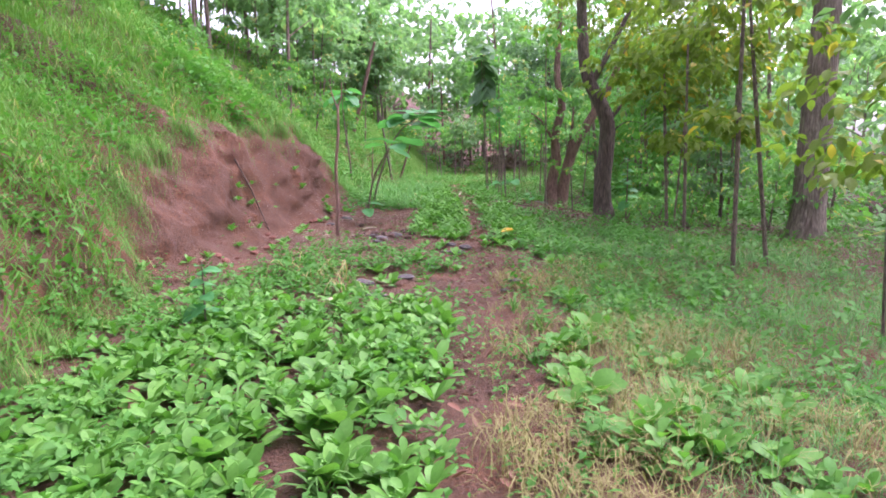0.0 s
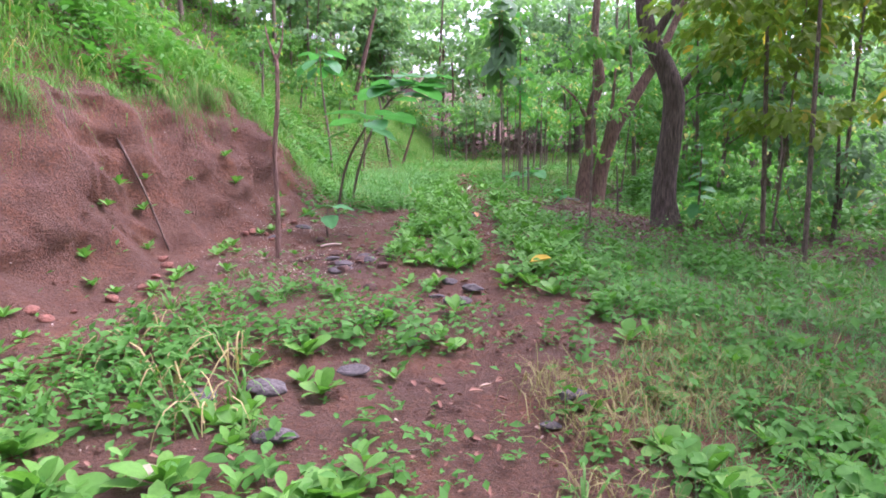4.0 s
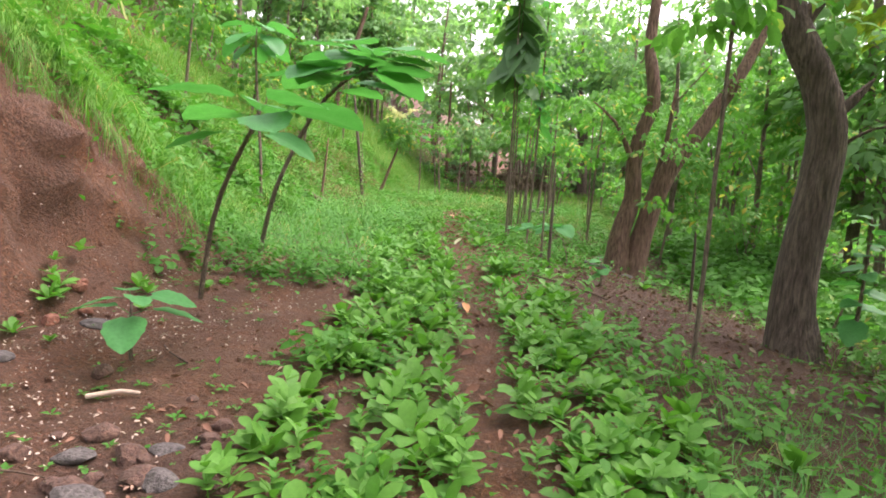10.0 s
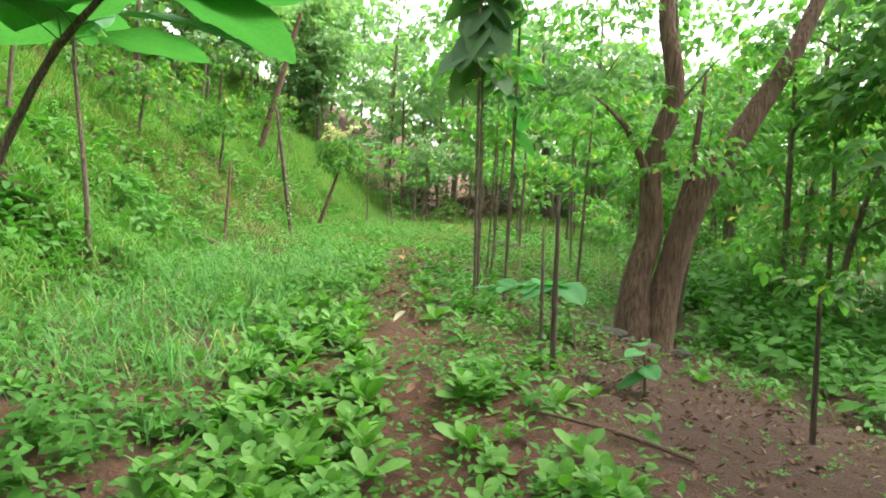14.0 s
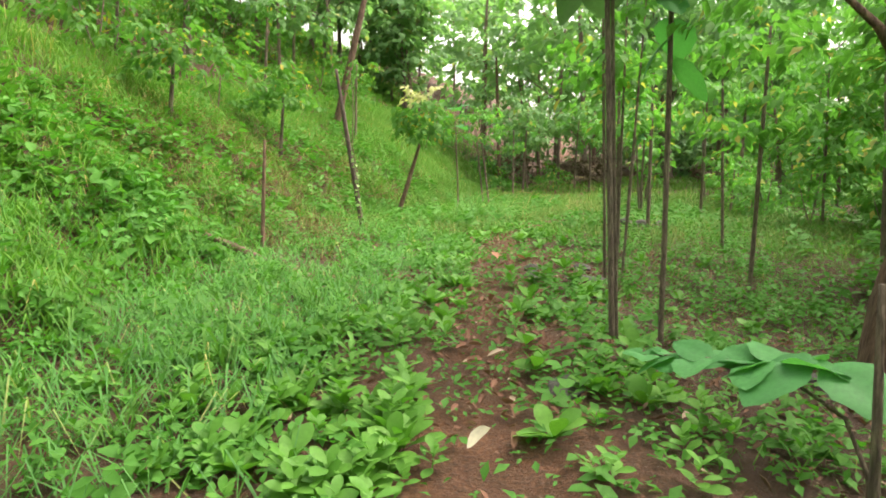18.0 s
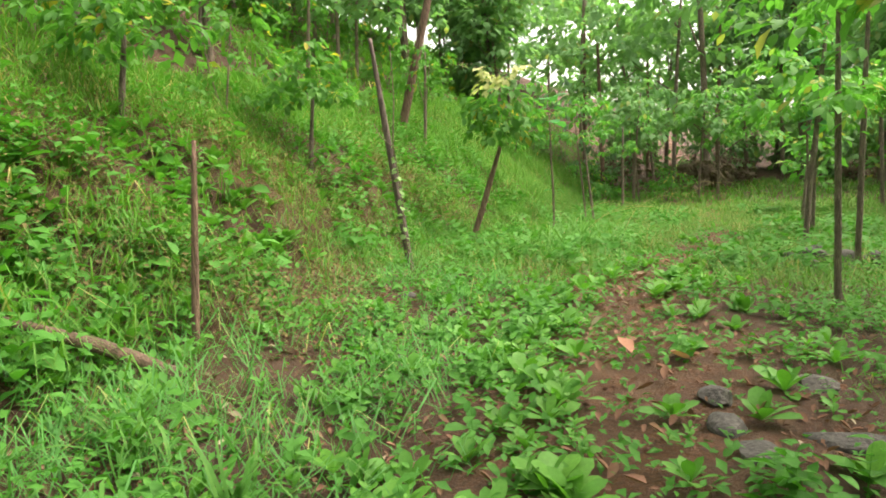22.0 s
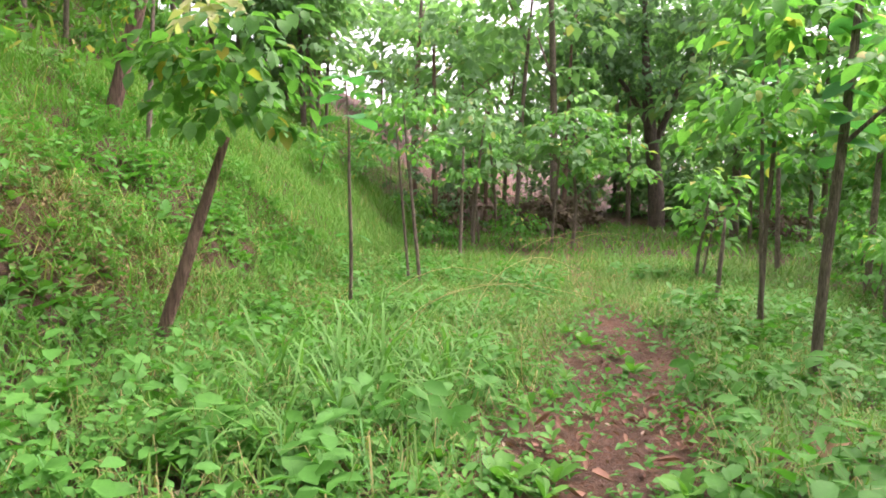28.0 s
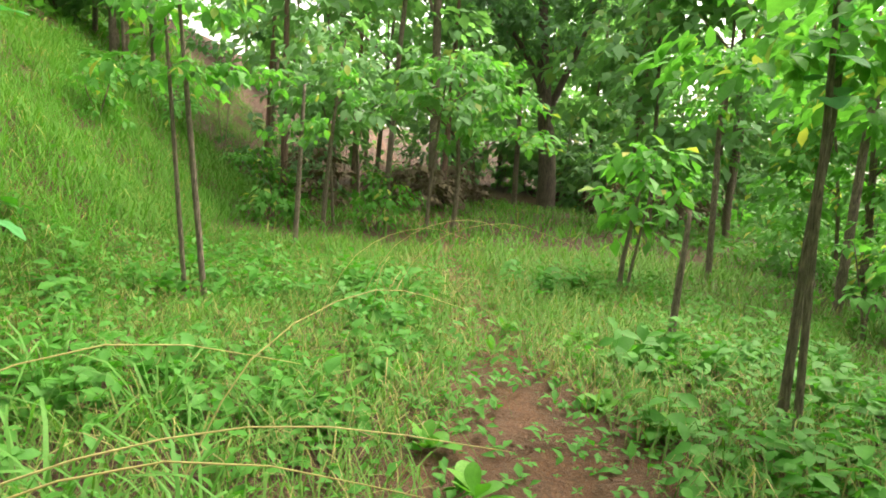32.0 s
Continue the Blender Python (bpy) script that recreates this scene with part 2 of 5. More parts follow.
def foot_x(y):
    """The foot of the hillside."""
    y = np.asarray(y, float)
    f = ramp(y, [-8, -2, 1, 4, 6.5, 8, 10, 14, 17, 22, 26, 32, 45], [-2.3, -2.5, -3.0, -3.15, -2.7, -2.35, -2.6, -3.2, -3.5, -3.7, -3.4, -3.0, -3.0])
    return f + 0.16 * lattice(y * 0.9, 0 * y, 41) + 0.08 * lattice(y * 2.6, 0 * y, 42)


def bank_share(y):
    """How far the hill's foot is a cut earth bank."""
    return ramp(y, [-6, 0.5, 2.5, 8.3, 10.5], [0.55, 0.7, 1.0, 1.0, 0.0])


def ground_z(x, y):
    x, y = np.asarray(x, float), np.asarray(y, float)
    z = ramp(y, [-8, 2, 5, 8, 13, 17, 20, 23, 25, 30, 50], [-0.1, -0.1, 0.02, 0.13, 0.24, 0.15, 0.1, -0.02, -0.2, -0.27, 0.0])
    u = x - path_x(y)
    k = ramp(y, [-8, 4, 9, 12, 14, 16, 19, 24, 50], [0.05, 0.05, 0.125, 0.2, 0.245, 0.22, 0.12, 0.03, 0.02])
    z = z - k * np.clip(u - 0.7, 0, 3) - 0.035 * np.clip(u - 3.7, 0, 60)
    f = foot_x(y)
    z = z + 0.14 * np.clip((-0.6 - u) / (-0.6 - f + path_x(y) + 1e-6), 0, 1) ** 2
    d = np.clip(f - x, 0, None)
    wall = np.interp(d, [0, 0.25, 0.55, 0.95, 1.3, 12, 40], [0, 0.25, 0.95, 1.55, 1.72, 8.5, 18])
    slope = np.interp(d, [0, 0.6, 1.6, 3.5, 12, 40], [0, 0.35, 1.25, 2.75, 8.6, 18])
    b = bank_share(y)
    wall = wall * (1 + 0.16 * lattice(y * 0.8, 0 * y, 43))
    z = z + b * wall + (1 - b) * slope
    z = z + np.where(y > 48, 0.05 * (y - 48), 0) * np.clip(1.2 - np.abs(x - 5) / 100, 0, 1)
    z = z + 0.035 * lattice(x * 1.3, y * 1.3, 1) + 0.015 * lattice(x * 5, y * 5, 2) + 0.12 * np.clip(d, 0, 1) * lattice(x * 0.9, y * 0.9, 3)
    return z


def tz(x, y):
    return float(ground_z(np.array([x]), np.array([y]))[0])


rng = np.random.default_rng(7)


def array_mesh(name, verts, tris, smooth=True):
    """A mesh from arrays of vertices and triangles."""
    me = bpy.data.meshes.new(name)
    me.vertices.add(len(verts))
    me.vertices.foreach_set("co", np.ascontiguousarray(verts, np.float32).ravel())
    me.loops.add(3 * len(tris))
    me.loops.foreach_set("vertex_index", np.ascontiguousarray(tris, np.int32).ravel())
    me.polygons.add(len(tris))
    me.polygons.foreach_set("loop_start", np.arange(0, 3 * len(tris), 3, dtype=np.int32))
    me.polygons.foreach_set("use_smooth", np.full(len(tris), smooth))
    me.update(calc_edges=True)
    return me


def spread(template, pos, yaw, pitch, roll, size):
    """Copies of a template (verts, tris) at pos, turned and scaled: arrays for one mesh. The template lies along +y."""
    v, f = template
    pos = np.asarray(pos, float)
    n = len(pos)
    cy, sy, cp, sp, cr, sr = np.cos(yaw), np.sin(yaw), np.cos(pitch), np.sin(pitch), np.cos(roll), np.sin(roll)
    size = np.asarray(size, float)
    s = size[:, None] * np.ones(3) if size.ndim == 1 else size
    p = v[None] * s[:, None, :]
    x, y, z = p[..., 0], p[..., 1], p[..., 2]
    x, z = x * cr[:, None] + z * sr[:, None], -x * sr[:, None] + z * cr[:, None]
    y, z = y * cp[:, None] - z * sp[:, None], y * sp[:, None] + z * cp[:, None]
    x, y = x * cy[:, None] - y * sy[:, None], x * sy[:, None] + y * cy[:, None]
    verts = np.stack([x, y, z], -1) + pos[:, None]
    tris = f[None] + (np.arange(n) * len(v))[:, None, None]
    return verts.reshape(-1, 3), tris.reshape(-1, 3)


def blade(bend=0.5, levels=3, width=0.03):
    """A grass blade of length 1 that bows over."""
    v, f = [], []
    for k in range(levels):
        s = k / levels
        a = bend * s * 1.4
        y, z = s * math.cos(a), -0.5 * bend * s * s
        w = width * (1 - 0.75 * s)
        v += [(-w, y, z), (w, y, z)]
        if k:
            i = 2 * k
            f += [(i - 2, i - 1, i), (i - 1, i + 1, i)]
    v.append((0, math.cos(bend * 1.4), -0.5 * bend))
    i = 2 * levels
    f.append((i - 2, i - 1, i))
    return np.array(v), np.array(f)


def leaf(width=0.5, droop=0.25, fold=0.12, rows=4, widest=0.55, stalk=0.0, wave=0.0, blunt=0.8):
    """An ovate leaf of length 1 along +y with a folded midrib; a small blunt gives a round tip."""
    v, f = [(0, 0, 0)], []
    for k in range(1, rows):
        s = 1 - (1 - k / rows) ** (1.0 if blunt > 0.7 else 1.35)
        w = 0.5 * width * math.sin(math.pi * s ** (math.log(0.5) / math.log(widest))) ** blunt
        y = stalk + (1 - stalk) * s
        z = -droop * s * s
        v += [(-w, y, z + fold * w * 2 + wave * math.sin(9 * s)), (0, y, z), (w, y, z + fold * w * 2 - wave * math.sin(8 * s))]
    v.append((0, 1, -droop))
    for k in range(1, rows):
        i = 3 * k - 2
        if k == 1:
            f += [(0, i + 1, i), (0, i + 2, i + 1)]
        else:
            f += [(i - 3, i - 2, i), (i - 2, i + 1, i), (i - 2, i - 1, i + 1), (i - 1, i + 2, i + 1)]
    i, t = 3 * (rows - 1) - 2, len(v) - 1
    f += [(i, i + 1, t), (i + 1, i + 2, t)]
    return np.array(v), np.array(f)


SMALL_LEAF = leaf(0.52, 0.22, 0.16, 2, 0.48)
ROUND_LEAF = leaf(0.56, 0.2, 0.14, 3, 0.5, blunt=0.6)
FAR_LEAF = (np.array([(0, 0, 0), (-0.28, 0.5, 0.03), (0.28, 0.45, 0.03), (0, 1, -0.2)]), np.array([(0, 2, 1), (1, 2, 3)]))
MID_LEAF = leaf(0.55, 0.3, 0.15, 3)
BIG_LEAF = leaf(0.62, 0.35, 0.12, 5, 0.5, 0.05, 0.012)


def stuff(name, parts, mat, label, category, kind="stuff"):
    """One object of kind stuff out of several (verts, tris)."""
    off, vs, fs = 0, [], []
    for v, f in parts:
        vs.append(v)
        fs.append(f + off)
        off += len(v)
    me = array_mesh(name, np.concatenate(vs), np.concatenate(fs))
    me.materials.append(mat)
    return tagged(new(name, me), label, category, "", kind)


def part(name, me, mat, parent, label=""):
    if isinstance(me, bmesh.types.BMesh):
        bm, me = me, bpy.data.meshes.new(name)
        bm.to_mesh(me)
        bm.free()
    if mat and not me.materials:
        me.materials.append(mat)
    ob = new(name, me)
    ob.parent = parent
    return tagged(ob, label)


def tube(points, radii, sides=10, rough=0.06, seed=0):
    """A tapered, slightly uneven tube through points."""
    pts = [Vector(p) for p in points]
    # more rings along the way
    fine, rad = [], []
    for k in range(len(pts) - 1):
        steps = max(2, int((pts[k + 1] - pts[k]).length / 0.18))
        steps = min(steps, 12)
        p0 = pts[max(k - 1, 0)]
        p3 = pts[min(k + 2, len(pts) - 1)]
        for j in range(steps):
            s = j / steps
            a, b = pts[k], pts[k + 1]
            q = 0.5 * ((2 * a) + (b - p0) * s + (2 * p0 - 5 * a + 4 * b - p3) * s * s + (3 * a - p0 - 3 * b + p3) * s**3)
            fine.append(q)
            rad.append(radii[k] * (1 - s) + radii[k + 1] * s)
    fine.append(pts[-1])
    rad.append(radii[-1])
    v, f = [], []
    side = Vector((1, 0.01, 0))
    r = random.Random(seed)
    ridge = [1 + rough * r.uniform(-1, 1) for _ in range(sides)]
    for k, p in enumerate(fine):
        d = (fine[min(k + 1, len(fine) - 1)] - fine[max(k - 1, 0)]).normalized()
        e1 = (side - d * side.dot(d)).normalized()
        e2 = d.cross(e1)
        for j in range(sides):
            a = 2 * math.pi * j / sides
            w = rad[k] * ridge[j] * (1 + rough * r.uniform(-1, 1))
            v.append(p + w * (math.cos(a) * e1 + math.sin(a) * e2))
    for k in range(len(fine) - 1):
        for j in range(sides):
            a, b = k * sides + j, k * sides + (j + 1) % sides
            f += [(a, b, b + sides), (a, b + sides, a + sides)]
    v.append(fine[-1])
    top = len(v) - 1
    for j in range(sides):
        a = (len(fine) - 1) * sides
        f.append((a + j, a + (j + 1) % sides, top))
    return np.array([tuple(q) for q in v]), np.array(f)


def trunk_mesh(points, radii, sides=10, rough=0.06, seed=0):
    v, f = tube(points, radii, sides, rough, seed)
    return array_mesh("trunk", v, f)


def anchor(name, x, y, label, category, group="", z=None):
    ob = new(name)
    ob.location = (x, y, tz(x, y) if z is None else z)
    ob.empty_display_size = 0.1
    return tagged(ob, label, category, group)


# ---- ground ----
def steps_between(stops):
    out = [stops[0][0]]
    for (a, da), (b, _) in zip(stops, stops[1:]):
        n = max(1, int(round((b - a) / da)))
        out += list(a + (b - a) * np.arange(1, n + 1) / n)
    return np.array(out)


gx = steps_between([(-400, 60), (-100, 12), (-40, 2.0), (-14, 0.4), (-5.5, 0.1), (-4.4, 0.06), (-2.2, 0.1), (-1.5, 0.12), (3, 0.25), (8, 0.8), (24, 4), (60, 20), (120, 70), (400, 70)])
gy = steps_between([(-300, 60), (-60, 8), (-20, 1.0), (-6, 0.16), (2, 0.1), (12, 0.14), (32, 0.5), (50, 2), (90, 15), (150, 70), (500, 70)])
GX, GY = np.meshgrid(gx, gy)
GZ = ground_z(GX, GY)
# a worn track, and rough earth on the bank
GZ -= 0.04 * np.exp(-(((GX - path_x(GY)) / 0.25) ** 2)) * (np.abs(GY - 12) < 22)
bankness = np.clip((foot_x(GY) - GX) / 0.3, 0, 1) * np.clip((foot_x(GY) - GX - 1.6) / -0.4, 0, 1) * bank_share(GY)
PX = GX + bankness * (0.07 * lattice(GY * 1.1, GZ * 6.5, 12) + 0.11 * lattice(GY * 1.9, GZ * 2.4, 5) + 0.08 * lattice(GY * 4, GZ * 8, 6) + 0.045 * lattice(GY * 13, GZ * 15, 7))
GZ += (1 - bankness) * 0.02 * lattice(GX * 7, GY * 7, 8) * (np.abs(GX) < 6)
nx, ny = len(gx), len(gy)
gi = np.arange(nx * ny).reshape(ny, nx)
gt = np.concatenate([np.stack([gi[:-1, :-1], gi[:-1, 1:], gi[1:, 1:]], -1).reshape(-1, 3), np.stack([gi[:-1, :-1], gi[1:, 1:], gi[1:, :-1]], -1).reshape(-1, 3)])
gm = array_mesh("ground", np.stack([PX, GY, GZ], -1).reshape(-1, 3), gt)
gm.materials.append(EARTH)
# where the red earth gives way to brown leaf mould: under the trees and past the bank
mould = np.clip((GX - path_x(GY) - 0.6) / 0.8, 0, 1) * np.clip((GY - 4) / 4, 0, 1)
mould = np.maximum(mould, np.clip((GY - 10) / 3, 0, 1) * np.clip((np.abs(GX - path_x(GY)) - 0.45) / 0.5, 0, 1) * 0.75)
mould = np.maximum(mould, np.clip((GX - 4.5) / 2.5, 0, 1))
mould = np.maximum(mould, np.clip((-4.0 - GY) / 2, 0, 1))
mould = np.maximum(mould, np.clip((-6.5 - GX) / 2, 0, 1))
# the dark hollow with the clods: darkened by colour only, without a dip
mould = np.maximum(mould, 0.9 * np.exp(-((GX + 1.25) ** 2 / 0.3 + (GY - 5.7) ** 2 / 0.6)))
mould = np.maximum(mould, 0.85 * np.clip((foot_x(GY) - GX - ramp(GY, [9, 11], [1.7, 0])) / 0.6, 0, 1))
soil = gm.attributes.new("mould", "FLOAT", "POINT")
soil.data.foreach_set("value", np.clip(mould + 0.2 * lattice(GX * 1.3, GY * 1.3, 61), 0, 1).astype(np.float32).ravel())
tagged(new("ground", gm), "reddish-brown laterite earth of a forest slope and footpath", "ground", "", "structure")


# ---- undergrowth ----
def sow(n, x0, x1, y0, y1, keep=None):
    """n random places on the ground in a rectangle, thinned by keep(x, y) in 0..1."""
    x, y = rng.uniform(x0, x1, n), rng.uniform(y0, y1, n)
    if keep is not None:
        k = rng.random(n) < keep(x, y)
        x, y = x[k], y[k]
    return np.stack([x, y, ground_z(x, y)], -1)


def turned(n, p0=0.6, p1=1.4, roll=0.4):
    return rng.uniform(0, 2 * math.pi, n), rng.uniform(p0, p1, n), rng.uniform(-roll, roll, n)


def worn(y):
    """Half the width of the bare track."""
    return ramp(y, [-6, 0, 2, 5.5, 7.5, 12, 13.5, 15, 16.5, 21.5, 22.5, 26.4, 27.2, 30], [0.15, 0.16, 0.24, 0.22, 0.11, 0.09, 0.16, 0.14, 0.09, 0.09, 0.46, 0.5, 0.12, 0.03])


def on_path(x, y, w=1.0):
    gap = np.clip(0.75 + 0.6 * lattice(y * 1.3, x * 1.3, 51), 0.25, 1)
    return gap * np.exp(-(((x - path_x(y)) / (w * worn(y))) ** 2))


def bare(x, y):
    """Bare earth: the bank and its foot, and the ground under the big trees."""
    d = foot_x(y) - x
    b = np.where((d > -ramp(y, [0, 3, 5, 6, 8, 9], [0.3, 0.7, 1.4, 1.6, 1.3, 0.9])) & (d < 1.15), 1, 0) * ramp(y, [-6, 1.0, 3.2, 7.6, 8.7], [0.1, 0.35, 1, 1, 0])
    t = np.exp(-((((x - 2.2) / 1.4) ** 2 + ((y - 10.0) / 2.6) ** 2) ** 2))
    t = np.maximum(t, np.exp(-(((x - 2.2) ** 2 + (y - 13.8) ** 2) / 0.8)))
    return np.clip(np.maximum(b, 1.15 * t) + 0.25 * lattice(x * 2, y * 2, 9), 0, 1)


def turf_edge(y):
    """How far behind the foot of the hill the turf begins."""
    return ramp(y, [-6, 1.0, 3.2, 4.2, 6, 7.5, 8.6, 9.6, 10.5], [0.06, 0.07, 1.0, 1.05, 1.05, 1.0, 0.75, 0.3, 0.0])


def hill_grass_keep(x, y):
    d = foot_x(y) - x
    up = np.clip((d - turf_edge(y)) / 0.25, 0, 1)
    thin = np.where((y > 16.5) & (y < 25) & (d < 2.3), 0.85, 0.0)
    return up * np.clip(0.72 + 0.75 * lattice(x * 0.7, y * 0.7, 11) - thin, np.where(y < 9, 0.45, 0.12), 1)


def clumped(pos, per, r):
    """Several blades round each place."""
    p = np.repeat(pos, per, 0)
    p[:, :2] += rng.normal(0, r, (len(p), 2))
    p[:, 2] = ground_z(p[:, 0], p[:, 1])
    return p


def grass(name, pos, template, p0, p1, lo, hi, mat, label, roll=0.4):
    n = len(pos)
    return stuff(name, [spread(template, pos, *turned(n, p0, p1, roll), rng.uniform(lo, hi, n))], mat, label, "grass")


def side(x, y):
    return x - path_x(y)


FINE = blade(0.9, 2, 0.010)
grass("hillside_grass", clumped(sow(22000, -7.5, -2.0, -5, 40, hill_grass_keep), 7, 0.1), FINE, 0.7, 1.5, 0.35, 0.85, GRASS, "fine bright green grass covering the steep hillside")
grass("hillside_dry_grass", clumped(sow(1500, -7.0, -2.0, 15, 34, lambda x, y: hill_grass_keep(x, y) * np.clip(lattice(x * 0.5, y * 0.5, 71) * 2.5, 0, 1)), 12, 0.1), FINE, 0.5, 1.4, 0.3, 0.6, DRY_GRASS, "straw-coloured dry grass on the hillside")
grass("far_hillside_grass", clumped(sow(3600, -13, -2.4, 26, 56, lambda x, y: np.where(x < foot_x(y), 1.0, 0)), 7, 0.14), blade(0.9, 2, 0.012), 0.7, 1.5, 0.35, 0.75, GRASS, "pale green grass on the far part of the hillside")
grass("upper_hill_grass", clumped(sow(2400, -24, -7, -6, 60), 6, 0.25), blade(0.7, 2, 0.035), 0.6, 1.45, 0.5, 1.1, GRASS, "green grass on the upper hillside")


def fringe_grass():
    """Grass that hangs over the cut edge of the bank."""
    n = 11000
    y = rng.uniform(-5, 10, n)
    y += 0.12 * np.sin(y * 9)
    x = foot_x(y) - turf_edge(y) - rng.normal(0.02, 0.12, n)
    k = rng.random(n) < bank_share(y)
    x, y = x[k], y[k]
    p = np.stack([x, y, ground_z(x, y) + 0.02], -1)
    m = len(p)
    return stuff("overhanging_grass", [spread(blade(1.6, 3, 0.008), p, -math.pi / 2 + rng.normal(0, 1.2, m), rng.uniform(0.1, 1.4, m), rng.uniform(-0.4, 0.4, m), rng.uniform(0.2, 0.5, m))],
                 GRASS, "grass tufts hanging over the edge of the earth bank", "grass")


fringe_grass()


def clear_of_stones(x, y):
    """Thin growth where flat stones lie open."""
    k = np.ones_like(x)
    for a, b, c in ((0.3, 16.7, 0.4), (-0.2, 16.65, 0.4), (1.3, 22.3, 0.75), (0.3, 17.6, 0.2), (0.0, 4.5, 0.6), (-0.9, 2.2, 0.5), (-1.25, 5.6, 0.5)):
        k = k * (1 - 0.9 * np.exp(-((np.hypot(x - a, y - b) / c) ** 4)))
    return k


def right_meadow(x, y):
    u = side(x, y)
    return clear_of_stones(x, y) * (1 - 0.6 * (u < 3) * (y > 10.5) * (y < 20)) * np.clip((u - 0.9) / 0.5, 0, 1) * (1 - bare(x, y)) * (0.6 + 0.5 * lattice(x * 0.5, y * 0.5, 13)) * np.clip((12 - x) / 8, 0.15, 1)


grass("meadow_grass", clumped(sow(13000, 0.5, 12, -5, 22, right_meadow), 6, 0.08), blade(0.9, 2, 0.009), 0.6, 1.4, 0.15, 0.42, GRASS, "thin green grass between the trees beside the path")
grass("far_meadow_grass", clumped(sow(2300, -3.5, 16, 32, 46), 5, 0.15), blade(0.8, 2, 0.026), 0.7, 1.45, 0.3, 0.7, GRASS, "pale green grass at the end of the glade")


grass("straw_grass", clumped(sow(1900, 0.5, 2.6, -4, 3.6, lambda x, y: np.clip(0.4 + lattice(x * 1.2, y * 1.2, 81), 0, 1)), 7, 0.07), blade(1.0, 3, 0.006), 0.7, 1.4, 0.25, 0.55, DRY_GRASS, "straw-coloured fine grass beside the path")


def glade(x, y):
    u = np.abs(side(x, y))
    return np.clip((u - ramp(y, [22, 22.8, 26.5, 28], [0.38, 0.5, 0.5, 0.02])) / 0.3, 0, 1) * ramp(y, [20, 23], [0.25, 1]) * (0.75 + 0.4 * lattice(x * 0.8, y * 0.8, 15))


grass("glade_grass", clumped(sow(9500, -4.0, 6, 20, 34, glade), 7, 0.07), blade(1.0, 2, 0.008), 0.7, 1.5, 0.3, 0.75, GLADE, "knee-high soft green grass round the path in the glade")
grass("seeding_grass", clumped(sow(1800, -3.6, 3, 21, 33, glade), 5, 0.06), blade(1.3, 4, 0.004), 0.7, 1.4, 0.5, 0.95, DRY_GRASS, "thin straw-coloured seeding grass stalks in the glade")


def left_strip(x, y):
    u = side(x, y)
    return np.clip((-0.7 - u) / 0.5, 0, 1) * ramp(y, [9.5, 11.5, 16, 18, 24], [0, 1, 1, 0.3, 0.3]) * (0.55 + 0.5 * lattice(x * 0.9, y * 0.9, 19))


grass("verge_grass", clumped(sow(6000, -4.6, 0, 9, 24, left_strip), 7, 0.08), blade(1.0, 2, 0.009), 0.7, 1.45, 0.25, 0.75, REED, "rank green grass along the foot of the hill")


def herb_keep(x, y):
    u = side(x, y)
    k = (1 - ramp(y, [9, 12, 21.5, 22.5], [0.9, 0.62, 0.62, 0.9]) * on_path(x, y)) * (1 - bare(x, y)) * clear_of_stones(x, y)
    k = k * np.clip(0.5 + 1.1 * lattice(x * 1.5, y * 1.5, 17) + 0.4 * lattice(x * 4, y * 4, 18), 0.14, 1)
    k = k * np.where((y < 1) & (u > 0.6), 0.5, 1) * np.where((y > -1) & (y < 5) & (np.abs(u) < 1.1), 0.7, 1)
    k = k * np.where((u > 0.8) & (y > 10.5) & (y < 21), 0.8, 1) * np.where((u < -0.9) & (y > 16) & (y < 22), 0.6, 1)
    return k * np.where((y > 4.6) & (y < 9) & (u < -1.15), 0.25, 1)


def herbs(name, n, x0, x1, y0, y1, lo, hi, tall, keep, mat, label, template=SMALL_LEAF):
    p = sow(n, x0, x1, y0, y1, keep)
    m = len(p)
    p[:, 2] += rng.random(m) * (0.05 + tall * np.clip(np.abs(side(p[:, 0], p[:, 1])) - 0.3, 0, 1.8))
    return stuff(name, [spread(template, p, *turned(m, -0.2, 1.0, 0.5), rng.uniform(lo, hi, m))], mat, label, "undergrowth")


def upright_herb(seed):
    """A small upright plant of height 1: pairs of leaves up a thin stem."""
    r = np.random.default_rng(seed)
    k = 8
    h = np.linspace(0.2, 1.0, k)
    p = np.stack([0.05 * r.normal(size=k), 0.05 * r.normal(size=k), h], -1)
    v, f = spread(ROUND_LEAF, p, 2.3 * np.arange(k) + r.uniform(-0.4, 0.4, k), r.uniform(-0.35, 0.55, k), r.uniform(-0.4, 0.4, k), r.uniform(0.34, 0.6, k) * (1.25 - 0.6 * h))
    stem = np.array([(-0.012, 0, 0), (0.012, 0, 0), (0, 0.01, 1.0)])
    return np.concatenate([v, stem]), np.concatenate([f, np.array([[0, 1, 2]]) + len(v)])


def herb_plants(name, n, x0, x1, y0, y1, lo, hi, keep, mat, label):
    p = sow(n, x0, x1, y0, y1, keep)
    groups = np.array_split(p, 4)
    return stuff(name, [spread(upright_herb(3 + k), g, rng.uniform(0, 6.28, len(g)), rng.normal(0, 0.2, len(g)), rng.normal(0, 0.2, len(g)), rng.uniform(lo, hi, len(g)) * rng.uniform(0.6, 1, len(g))) for k, g in enumerate(groups)], mat, label, "undergrowth")


def verge_keep(x, y):
    u = np.abs(side(x, y))
    return herb_keep(x, y) * np.clip((u - 0.2) / 0.4, 0, 1) * np.clip(0.7 + 0.7 * lattice(x * 1.7, y * 1.7, 97), 0.05, 1)


